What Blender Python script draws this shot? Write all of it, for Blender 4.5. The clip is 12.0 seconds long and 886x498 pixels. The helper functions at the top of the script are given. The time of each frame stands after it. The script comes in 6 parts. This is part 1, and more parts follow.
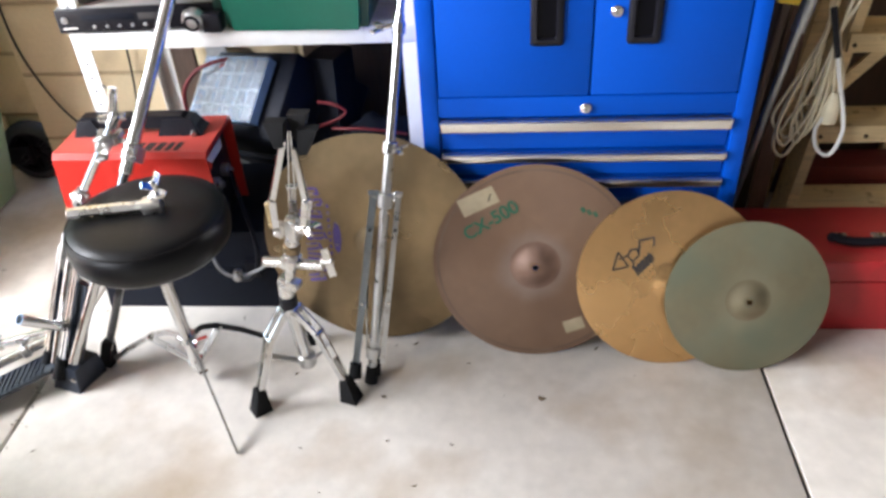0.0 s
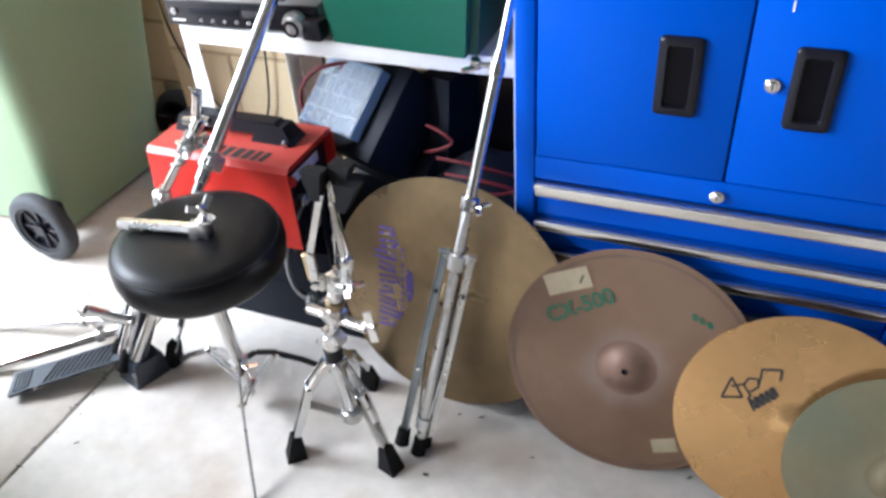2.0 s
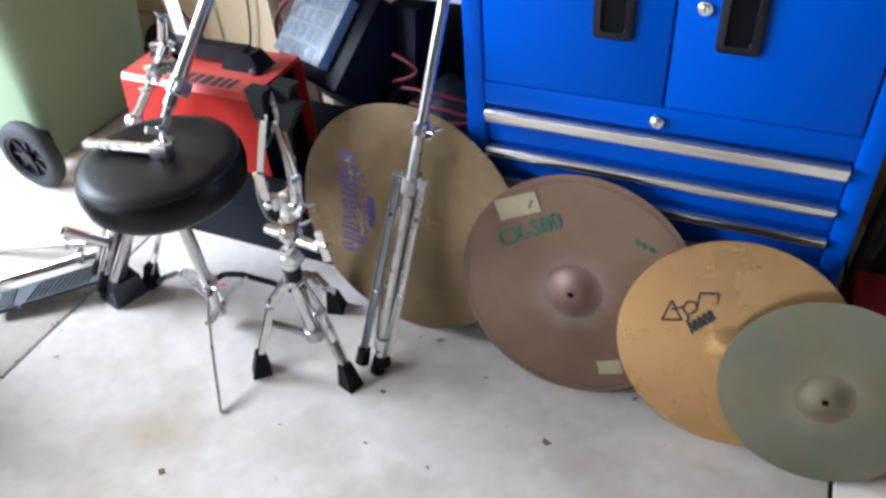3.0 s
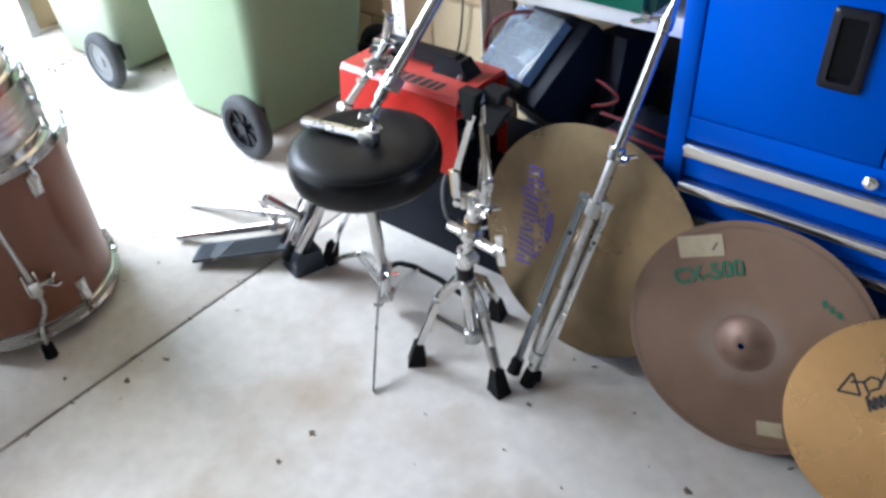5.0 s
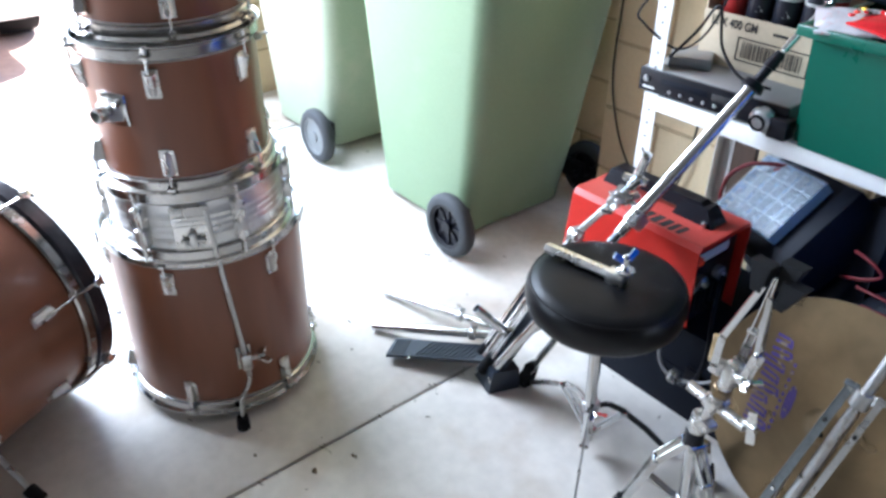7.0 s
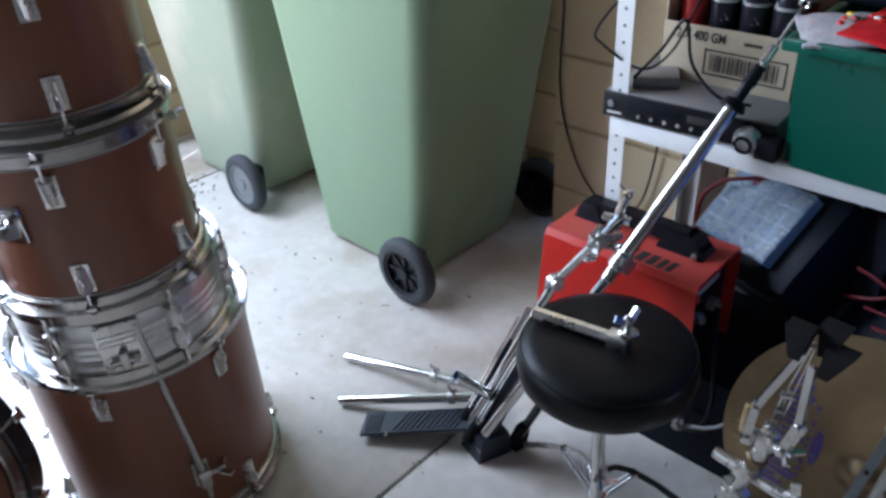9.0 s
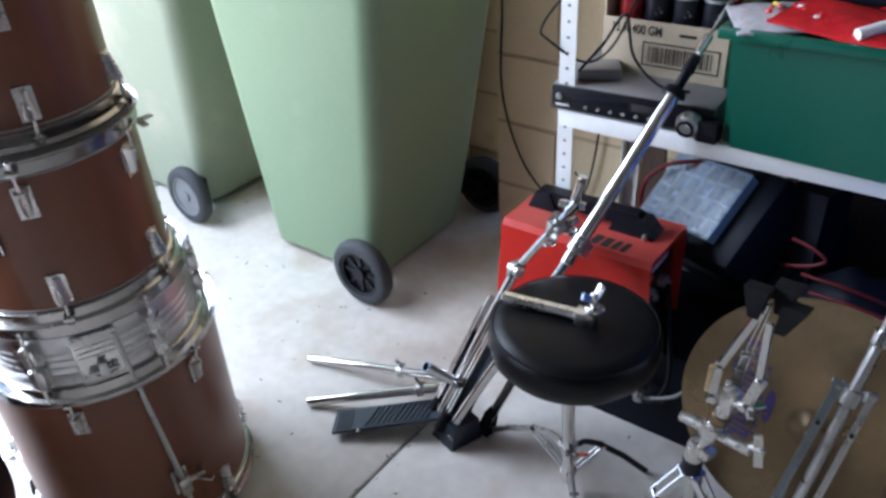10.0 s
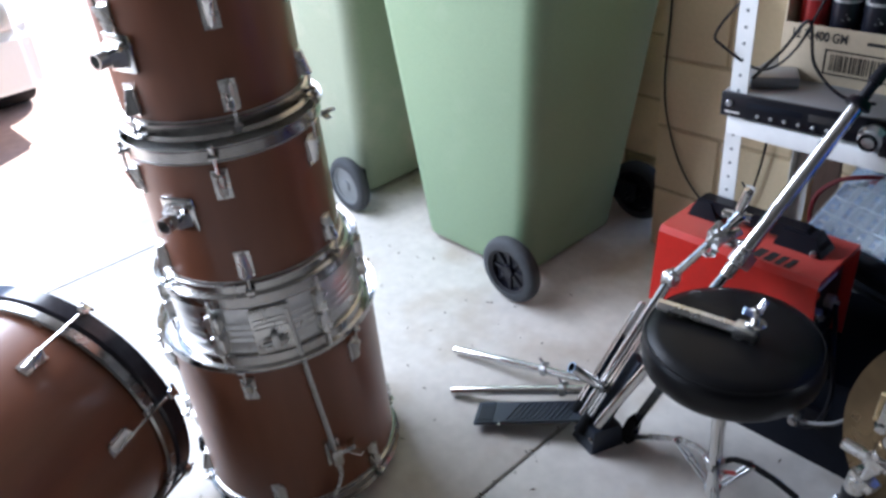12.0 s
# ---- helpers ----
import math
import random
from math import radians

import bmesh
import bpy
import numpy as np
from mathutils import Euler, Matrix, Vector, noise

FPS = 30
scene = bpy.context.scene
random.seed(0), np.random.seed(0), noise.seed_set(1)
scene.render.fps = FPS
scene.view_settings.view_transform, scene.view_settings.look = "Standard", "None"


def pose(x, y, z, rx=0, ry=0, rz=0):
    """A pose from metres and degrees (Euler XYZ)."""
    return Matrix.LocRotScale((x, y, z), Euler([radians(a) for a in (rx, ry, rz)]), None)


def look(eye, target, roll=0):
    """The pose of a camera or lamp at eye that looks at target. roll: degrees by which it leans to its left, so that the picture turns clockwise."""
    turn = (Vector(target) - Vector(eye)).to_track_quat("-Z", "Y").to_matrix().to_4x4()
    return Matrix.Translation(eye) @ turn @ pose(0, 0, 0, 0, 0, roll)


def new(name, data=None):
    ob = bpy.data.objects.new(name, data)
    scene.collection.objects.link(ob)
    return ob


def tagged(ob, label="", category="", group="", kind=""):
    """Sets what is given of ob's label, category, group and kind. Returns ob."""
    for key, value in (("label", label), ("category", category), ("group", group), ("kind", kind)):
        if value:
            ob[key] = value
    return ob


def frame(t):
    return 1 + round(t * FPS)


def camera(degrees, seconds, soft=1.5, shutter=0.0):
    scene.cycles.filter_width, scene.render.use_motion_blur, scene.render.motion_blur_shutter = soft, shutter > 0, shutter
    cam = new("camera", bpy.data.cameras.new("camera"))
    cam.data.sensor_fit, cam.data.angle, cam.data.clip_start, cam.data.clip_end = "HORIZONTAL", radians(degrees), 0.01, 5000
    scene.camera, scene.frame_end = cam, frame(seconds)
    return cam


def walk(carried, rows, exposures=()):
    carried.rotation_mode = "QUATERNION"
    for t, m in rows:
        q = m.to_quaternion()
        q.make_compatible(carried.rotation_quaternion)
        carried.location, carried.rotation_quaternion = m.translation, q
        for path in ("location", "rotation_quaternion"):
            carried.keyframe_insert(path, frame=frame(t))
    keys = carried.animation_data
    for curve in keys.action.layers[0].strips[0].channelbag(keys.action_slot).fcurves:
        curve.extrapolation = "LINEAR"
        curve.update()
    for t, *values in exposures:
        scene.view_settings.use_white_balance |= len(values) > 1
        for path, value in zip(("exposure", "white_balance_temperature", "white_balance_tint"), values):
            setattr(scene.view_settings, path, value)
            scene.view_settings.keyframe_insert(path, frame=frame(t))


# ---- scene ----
cam = camera(59.6, 12.0, soft=3.0)
PATH = [
    (0, (0.132, 0.249, 1.232), (-0.029, 1.85, 0.044), -3.6),
    (0.5, (0.289, 0.342, 1.229), (0.149, 1.912, -0.001), -0.4),
    (0.8, (0.325, 0.385, 1.231), (0.227, 1.962, -0.020), 1.1),
    (1, (0.333, 0.421, 1.218), (0.135, 2.006, 0.014), -1.1),
    (1.5, (0.288, 0.546, 1.231), (-0.163, 2.089, 0.041), -4.3),
    (2, (0.303, 0.589, 1.231), (-0.35, 2.028, 0.006), -4.6),
    (2.5, (0.363, 0.57, 1.212), (-0.232, 1.962, -0.095), -3.4),
    (2.7, (0.405, 0.582, 1.214), (-0.216, 1.935, -0.122), -4.4),
    (4.3, (0.474, 0.541, 1.212), (-0.362, 1.874, -0.018), -4.6),
    (4.5, (0.467, 0.551, 1.222), (-0.403, 1.865, -0.009), -5.0),
    (4.6, (0.458, 0.548, 1.228), (-0.446, 1.84, -0.001), -5.3),
    (5, (0.42, 0.519, 1.214), (-0.607, 1.701, -0.031), -4.0),
    (5.5, (0.316, 0.481, 1.233), (-0.885, 1.584, 0.075), -5.5),
    (6, (0.201, 0.398, 1.262), (-0.926, 1.550, 0.078), -2.0),
    (6.5, (0.186, 0.363, 1.257), (-1.064, 1.474, 0.161), 0.4),
    (6.7, (0.198, 0.376, 1.260), (-1.100, 1.460, 0.192), 1.0),
    (8.3, (0.010, 0.598, 1.278), (-1.304, 1.668, 0.222), -0.1),
    (8.5, (0.001, 0.589, 1.277), (-1.282, 1.674, 0.192), -0.4),
    (9, (-0.032, 0.527, 1.291), (-1.218, 1.722, 0.211), -3.5),
    (9.5, (-0.049, 0.453, 1.296), (-1.145, 1.745, 0.233), -4.8),
    (10, (-0.052, 0.437, 1.295), (-1.101, 1.761, 0.224), -3.4),
    (10.5, (-0.049, 0.451, 1.304), (-1.103, 1.779, 0.244), -5.3),
    (11, (-0.054, 0.431, 1.309), (-1.128, 1.775, 0.289), -3.8),
    (11.5, (-0.055, 0.42, 1.325), (-1.191, 1.741, 0.341), -3.7),
    (12, (-0.062, 0.393, 1.312), (-1.37, 1.482, 0.262), -5.8),
]
EXPOSURES = [(0.0,2.92,6550,13),(0.7,3.8,7100,12),(1.5,3.18,6400,11),(2.5,2.82,5950,12),(5.5,2.6,5750,9),(6.5,2.78,5600,9),(8.5,1.22,5400,11),(9.5,1.62,5500,12),(11.5,1.7,5700,13),(12.0,1.55,5600,13)]
walk(cam, [(t, look(eye, target, roll)) for t, eye, target, roll in PATH], EXPOSURES)

# ---- world and sun ----
SUN_ELEVATION, SUN_TURN = 52.0, 20.0
world = bpy.data.worlds.new("sky")
scene.world = world
world.use_nodes = True
sky = world.node_tree.nodes.new("ShaderNodeTexSky")
sky.sky_type, sky.sun_disc = "NISHITA", False
sky.sun_elevation, sky.sun_rotation = radians(SUN_ELEVATION), radians(-SUN_TURN)
world.node_tree.links.new(sky.outputs[0], world.node_tree.nodes["Background"].inputs[0])
world.node_tree.nodes["Background"].inputs[1].default_value = 0.15
sun_data = bpy.data.lights.new("sun", "SUN")
sun_data.energy, sun_data.angle, sun_data.color = 5.0, radians(0.6), (1.0, 0.95, 0.87)
sun = new("sun", sun_data)
toward = Vector((-math.sin(radians(SUN_TURN)) * math.cos(radians(SUN_ELEVATION)),
                 math.cos(radians(SUN_TURN)) * math.cos(radians(SUN_ELEVATION)), math.sin(radians(SUN_ELEVATION))))
sun.matrix_world = look(toward * 20, (0, 0, 0))
# sky light through the upper half of the open doorway
door_data = bpy.data.lights.new("doorway_sky", "AREA")
door_data.shape, door_data.size, door_data.size_y = "RECTANGLE", 3.3, 0.85
door_data.energy, door_data.color = 66.0, (0.95, 0.98, 1.0)
door_light = new("doorway_sky", door_data)
door_light.matrix_world = look((-2.96, 0.0, 1.78), (0.0, 0.0, 0.8))


# ---- materials ----
def material(name, colour, rough=0.5, metal=0.0, vary=0.12, scale=6.0, grain=60.0, bump=0.1, spots=None, coat=0.0,
             dust=None, per_piece=0.0, rough_vary=0.12, stretch=(1, 1, 1), spec=0.5):
    """A surface with variation at two scales, fine relief, and optional stains, dust and piece-to-piece change."""
    m = bpy.data.materials.new(name)
    m.use_nodes = True
    nt = m.node_tree
    n, link = nt.nodes, nt.links.new
    b = n["Principled BSDF"]
    b.inputs["Metallic"].default_value = metal
    b.inputs["Coat Weight"].default_value = coat
    b.inputs["Specular IOR Level"].default_value = spec
    b.inputs["Coat Roughness"].default_value = 0.08
    tc = n.new("ShaderNodeTexCoord")
    mp = n.new("ShaderNodeMapping")
    mp.inputs["Scale"].default_value = stretch
    link(tc.outputs["Object"], mp.inputs[0])
    big = n.new("ShaderNodeTexNoise")
    big.inputs["Scale"].default_value, big.inputs["Detail"].default_value = scale, 5
    fine = n.new("ShaderNodeTexNoise")
    fine.inputs["Scale"].default_value, fine.inputs["Detail"].default_value = grain, 4
    for t in (big, fine):
        link(mp.outputs[0], t.inputs["Vector"])
    add = n.new("ShaderNodeMath")
    add.operation = "ADD"
    link(big.outputs["Fac"], add.inputs[0])
    link(fine.outputs["Fac"], add.inputs[1])
    ramp = n.new("ShaderNodeMapRange")
    ramp.inputs["From Min"].default_value, ramp.inputs["From Max"].default_value = 0.6, 1.4
    ramp.inputs["To Min"].default_value, ramp.inputs["To Max"].default_value = 1 - vary, 1 + vary
    link(add.outputs[0], ramp.inputs["Value"])
    value = ramp.outputs[0]
    if per_piece:
        info = n.new("ShaderNodeObjectInfo")
        pr = n.new("ShaderNodeMapRange")
        pr.inputs["To Min"].default_value, pr.inputs["To Max"].default_value = 1 - per_piece, 1 + per_piece
        link(info.outputs["Random"], pr.inputs["Value"])
        mul = n.new("ShaderNodeMath")
        mul.operation = "MULTIPLY"
        link(value, mul.inputs[0])
        link(pr.outputs[0], mul.inputs[1])
        value = mul.outputs[0]
    tint = n.new("ShaderNodeVectorMath")
    tint.operation = "SCALE"
    tint.inputs[0].default_value = colour
    link(value, tint.inputs["Scale"])
    out = tint.outputs[0]
    if spots:
        colour2, size, low, high = spots
        st = n.new("ShaderNodeTexNoise")
        st.inputs["Scale"].default_value, st.inputs["Detail"].default_value = size, 6
        link(tc.outputs["Object"], st.inputs["Vector"])
        sr = n.new("ShaderNodeMapRange")
        sr.inputs["From Min"].default_value, sr.inputs["From Max"].default_value = low, high
        link(st.outputs["Fac"], sr.inputs["Value"])
        mix = n.new("ShaderNodeMix")
        mix.data_type = "RGBA"
        link(sr.outputs[0], mix.inputs[0])
        link(out, mix.inputs[6])
        mix.inputs[7].default_value = (*colour2, 1)
        out = mix.outputs[2]
    if dust:
        colour3, amount = dust
        geo = n.new("ShaderNodeNewGeometry")
        sep = n.new("ShaderNodeSeparateXYZ")
        link(geo.outputs["Normal"], sep.inputs[0])
        dr = n.new("ShaderNodeMapRange")
        dr.inputs["From Min"].default_value, dr.inputs["From Max"].default_value = 0.55, 1.0
        dr.inputs["To Max"].default_value = amount
        link(sep.outputs["Z"], dr.inputs["Value"])
        dn = n.new("ShaderNodeMath")
        dn.operation = "MULTIPLY"
        link(dr.outputs[0], dn.inputs[0])
        link(big.outputs["Fac"], dn.inputs[1])
        mix = n.new("ShaderNodeMix")
        mix.data_type = "RGBA"
        link(dn.outputs[0], mix.inputs[0])
        link(out, mix.inputs[6])
        mix.inputs[7].default_value = (*colour3, 1)
        out = mix.outputs[2]
    link(out, b.inputs["Base Color"])
    rr = n.new("ShaderNodeMapRange")
    rr.inputs["From Min"].default_value, rr.inputs["From Max"].default_value = 0.3, 0.7
    rr.inputs["To Min"].default_value = max(rough * (1 - rough_vary), 0.02)
    rr.inputs["To Max"].default_value = min(rough * (1 + rough_vary), 1)
    link(big.outputs["Fac"], rr.inputs["Value"])
    link(rr.outputs[0], b.inputs["Roughness"])
    if bump:
        bp = n.new("ShaderNodeBump")
        bp.inputs["Strength"].default_value, bp.inputs["Distance"].default_value = bump, 0.002
        link(fine.outputs["Fac"], bp.inputs["Height"])
        link(bp.outputs[0], b.inputs["Normal"])
    return m


def ringed(name, colour, rough, metal, blotch, ring_scale=70.0, strength=0.25, brushed=0.4, halo=None):
    """Lathed cymbal metal: fine concentric grooves, tarnish blotches, and a worn ring round the bell."""
    m = material(name, colour, rough, metal, vary=0.10, scale=7.0, grain=45.0, bump=0, spots=blotch, rough_vary=0.25)
    nt = m.node_tree
    n, link = nt.nodes, nt.links.new
    tc = n.new("ShaderNodeTexCoord")
    w = n.new("ShaderNodeTexWave")
    w.wave_type, w.rings_direction = "RINGS", "Z"
    w.inputs["Scale"].default_value, w.inputs["Distortion"].default_value = ring_scale, 0.4
    link(tc.outputs["Object"], w.inputs["Vector"])
    bp = n.new("ShaderNodeBump")
    bp.inputs["Strength"].default_value, bp.inputs["Distance"].default_value = strength, 0.0006
    link(w.outputs["Fac"], bp.inputs["Height"])
    link(bp.outputs[0], n["Principled BSDF"].inputs["Normal"])
    tg = n.new("ShaderNodeTangent")
    tg.direction_type, tg.axis = "RADIAL", "Z"
    link(tg.outputs[0], n["Principled BSDF"].inputs["Tangent"])
    n["Principled BSDF"].inputs["Anisotropic"].default_value = brushed
    if halo:
        worn, r0, r1, amount = halo
        flat = n.new("ShaderNodeVectorMath")
        flat.operation = "MULTIPLY"
        flat.inputs[1].default_value = (1, 1, 0)
        link(tc.outputs["Object"], flat.inputs[0])
        far = n.new("ShaderNodeVectorMath")
        far.operation = "LENGTH"
        link(flat.outputs[0], far.inputs[0])
        rub = n.new("ShaderNodeTexNoise")
        rub.inputs["Scale"].default_value, rub.inputs["Detail"].default_value = 16.0, 5
        link(tc.outputs["Object"], rub.inputs["Vector"])
        wob = n.new("ShaderNodeMath")
        wob.operation = "MULTIPLY_ADD"
        link(rub.outputs["Fac"], wob.inputs[0])
        wob.inputs[1].default_value = 0.05
        link(far.outputs["Value"], wob.inputs[2])
        fade = n.new("ShaderNodeMapRange")
        fade.interpolation_type = "SMOOTHSTEP"
        fade.inputs["From Min"].default_value, fade.inputs["From Max"].default_value = r0 + 0.025, r1 + 0.025
        fade.inputs["To Min"].default_value, fade.inputs["To Max"].default_value = amount, 0.0
        link(wob.outputs[0], fade.inputs["Value"])
        mix = n.new("ShaderNodeMix")
        mix.data_type = "RGBA"
        link(fade.outputs[0], mix.inputs[0])
        base = n["Principled BSDF"].inputs["Base Color"]
        link(base.links[0].from_socket, mix.inputs[6])
        mix.inputs[7].default_value = (*worn, 1)
        link(mix.outputs[2], base)
    return m


CONCRETE = material("concrete", (0.63, 0.590, 0.535), 0.50, vary=0.13, scale=5.5, grain=30, bump=0.12,
                    spots=((0.42, 0.335, 0.245), 3.2, 0.50, 0.72))
JOINT = material("joint_dirt", (0.07, 0.06, 0.055), 0.95, vary=0.3)
PAVER = material("clay_paving", (0.44, 0.31, 0.25), 0.85, vary=0.2, scale=3, grain=20, bump=0.2)
SOIL = material("dry_ground", (0.22, 0.19, 0.14), 0.95, vary=0.25, scale=0.5, grain=4)
BLOCK = material("painted_block", (0.62, 0.50, 0.32), 0.7, vary=0.08, scale=5, grain=90, bump=0.35, per_piece=0.05,
                 spots=((0.46, 0.36, 0.23), 6.0, 0.62, 0.85))
MORTAR = material("mortar", (0.42, 0.33, 0.21), 0.9, vary=0.15, grain=120, bump=0.4)
# Very dark colours for walls and ceiling out of view, to cut bounced light.
DARKPLASTER = material("darkened_plaster", (0.085, 0.08, 0.075), 0.85, vary=0.06, bump=0.1)
DARKCEILING = material("darkened_ceiling_board", (0.12, 0.116, 0.11), 0.9, vary=0.04)
CHROME = material("chrome", (0.64, 0.635, 0.625), 0.14, 1.0, vary=0.08, scale=30, grain=150, bump=0.02,
                  spots=((0.42, 0.38, 0.33), 55.0, 0.62, 0.85), rough_vary=0.5)
STEEL = material("dull_steel", (0.52, 0.52, 0.51), 0.34, 1.0, vary=0.12, scale=25, grain=140, bump=0.05,
                 spots=((0.26, 0.21, 0.17), 40.0, 0.60, 0.85), rough_vary=0.4)
GALV = material("galvanised_steel", (0.48, 0.50, 0.50), 0.45, 0.9, vary=0.18, scale=40, grain=90)
RAIL = material("brushed_aluminium", (0.74, 0.72, 0.68), 0.26, 1.0, vary=0.05, scale=10, grain=60, bump=0.03, stretch=(0.05, 1, 6))
BLUE = material("blue_enamel", (0.0, 0.064, 0.43), 0.44, spec=0.08, vary=0.05, scale=4, grain=120, bump=0.04, coat=0.04,
                spots=((0.003, 0.055, 0.31), 14.0, 0.68, 0.9))
BLACK = material("black_plastic", (0.006, 0.006, 0.010), 0.36, spec=0.26, vary=0.2, scale=12, grain=160, bump=0.12)
# Darker copy of the black plastic: shade inside the pulls, put into colour.
SCOOP = material("recess_shade_black", (0.002, 0.002, 0.004), 0.30, spec=0.10, vary=0.2, scale=12)
CASEBLACK = material("black_case_plastic", (0.006, 0.008, 0.015), 0.58, spec=0.16, vary=0.2, scale=10, grain=120, bump=0.2,
                     dust=((0.03, 0.04, 0.06), 0.05))
VINYL = material("black_vinyl", (0.004, 0.004, 0.005), 0.42, spec=0.22, vary=0.18, scale=18, grain=220, bump=0.22)
RUBBER = material("black_rubber", (0.008, 0.008, 0.009), 0.72, spec=0.15, vary=0.25, scale=20, grain=120, bump=0.2)
GREYRUBBER = material("grey_rubber_tyre", (0.035, 0.038, 0.042), 0.75, vary=0.25, scale=20, grain=120, bump=0.2)
LEGSTEEL = material("dull_zinc_leg", (0.26, 0.29, 0.31), 0.42, 0.9, vary=0.18, scale=30, grain=90, spots=((0.16, 0.14, 0.12), 45.0, 0.6, 0.8))
CASERED = material("dark_red_paint", (0.13, 0.014, 0.013), 0.5, vary=0.2, scale=6, grain=60)
GREYHUB = material("grey_hub_plastic", (0.16, 0.17, 0.175), 0.5, vary=0.15, scale=20)
BIN = material("bin_green_plastic", (0.205, 0.288, 0.172), 0.48, vary=0.07, scale=2.5, grain=140, bump=0.14,
               spots=((0.25, 0.32, 0.21), 4.0, 0.58, 0.82))
BRASS = material("worn_brass_plate", (0.66, 0.52, 0.30), 0.30, 1.0, vary=0.12, scale=30, grain=120, bump=0.04)
# Black pedal; its blue is the sky's reflection put into the colour.
PEDAL = material("sky_tinted_pedal", (0.012, 0.019, 0.034), 0.40, vary=0.2, scale=14, grain=120, bump=0.15)
POLEWOOD = material("brown_timber_pole", (0.175, 0.095, 0.062), 0.6, vary=0.3, scale=7, grain=50, bump=0.25, stretch=(3, 3, 0.25))
LUGMETAL = material("dulled_lug_chrome", (0.70, 0.69, 0.67), 0.30, 1.0, vary=0.10, scale=30, grain=150, bump=0.03,
                    spots=((0.40, 0.36, 0.31), 60.0, 0.62, 0.85), rough_vary=0.4)
# Faded green, with the doorway's glare and bright patches put into the colour.
BINPALE = material("lit_pale_bin_plastic", (0.31, 0.355, 0.255), 0.55, vary=0.08, scale=2.2, grain=140, bump=0.14,
                    spots=((0.50, 0.46, 0.36), 2.6, 0.50, 0.70))
CRATE = material("dark_green_plastic", (0.003, 0.085, 0.054), 0.30, vary=0.08, scale=5, grain=80, bump=0.06)
BLUETUB = material("dull_blue_plastic", (0.045, 0.085, 0.19), 0.5, vary=0.15, scale=6, grain=60, bump=0.08)
RED = material("red_enamel", (0.52, 0.022, 0.014), 0.33, vary=0.10, scale=7, grain=80, bump=0.06,
               spots=((0.24, 0.02, 0.015), 16.0, 0.62, 0.82), dust=((0.42, 0.24, 0.20), 0.5))
TOOLRED = material("worn_red_paint", (0.38, 0.012, 0.017), 0.42, vary=0.12, scale=5, grain=70, bump=0.08,
                   spots=((0.16, 0.03, 0.025), 9.0, 0.62, 0.80), dust=((0.26, 0.07, 0.06), 0.35))
WHITE = material("white_enamel", (0.78, 0.78, 0.77), 0.42, vary=0.05, scale=8, grain=60, bump=0.05,
                 spots=((0.50, 0.48, 0.45), 22.0, 0.64, 0.85))
DRUMWRAP = material("mahogany_drum_wrap", (0.205, 0.073, 0.036), 0.38, vary=0.16, scale=3, grain=26, bump=0.05,
                    stretch=(1, 1, 0.14), coat=0.15)
HOOPSTEEL = material("pressed_hoop_steel", (0.40, 0.385, 0.37), 0.22, 1.0, vary=0.10, scale=25, grain=120, bump=0.04,
                     spots=((0.36, 0.30, 0.24), 30.0, 0.60, 0.85), rough_vary=0.4)
SNARESTEEL = material("polished_snare_shell", (0.66, 0.66, 0.66), 0.36, 1.0, vary=0.08, scale=20, grain=120, bump=0.03,
                      spots=((0.46, 0.43, 0.38), 40.0, 0.62, 0.85), rough_vary=0.4)
HEAD = material("drum_skin", (0.70, 0.69, 0.66), 0.4, vary=0.06, scale=9, grain=90)
HOOPBLACK = material("dark_hoop_lacquer", (0.025, 0.023, 0.030), 0.18, vary=0.2, scale=20, grain=80)
PINE = material("old_pine", (0.74, 0.57, 0.31), 0.65, vary=0.22, scale=5, grain=40, bump=0.25, stretch=(0.25, 3, 3),
                spots=((0.40, 0.27, 0.13), 30.0, 0.60, 0.70))
RUSTY = material("rusted_screw", (0.06, 0.035, 0.022), 0.7, 0.5, vary=0.3)
DARKWOOD = material("dark_stained_timber", (0.075, 0.045, 0.030), 0.7, vary=0.3, scale=6, grain=50, bump=0.3, stretch=(3, 3, 0.25))
CARD = material("cardboard", (0.52, 0.43, 0.31), 0.85, vary=0.08, scale=9, grain=90, bump=0.1)
CARDIN = material("brown_cardboard", (0.20, 0.14, 0.09), 0.9, vary=0.12)
INK = material("dark_ink", (0.02, 0.018, 0.018), 0.7, vary=0.15)
GREENINK = material("green_ink", (0.012, 0.085, 0.045), 0.6, vary=0.2, spots=((0.12, 0.075, 0.05), 90.0, 0.64, 0.72))
PURPLE = material("purple_ink", (0.085, 0.055, 0.235), 0.5, vary=0.2, spots=((0.30, 0.24, 0.15), 70.0, 0.58, 0.66))
TAPE = material("masking_tape", (0.29, 0.235, 0.150), 0.7, vary=0.12, scale=30, spots=((0.33, 0.25, 0.17), 30.0, 0.55, 0.75))
CORD = material("cream_cord", (0.72, 0.64, 0.46), 0.5, vary=0.12, scale=14)
REDCORD = material("red_cable", (0.13, 0.007, 0.012), 0.5, vary=0.1)
GREYCORD = material("grey_cable", (0.28, 0.28, 0.28), 0.5, vary=0.1)
SILVER = material("silver_plastic", (0.52, 0.53, 0.54), 0.3, 0.6, vary=0.06)
GREYTOP = material("dusty_grey_steel", (0.27, 0.28, 0.30), 0.5, 0.4, vary=0.10, scale=10, grain=70, dust=((0.36, 0.35, 0.33), 0.5))
CAPRED = material("orange_red_cap", (0.78, 0.055, 0.018), 0.35, vary=0.05)
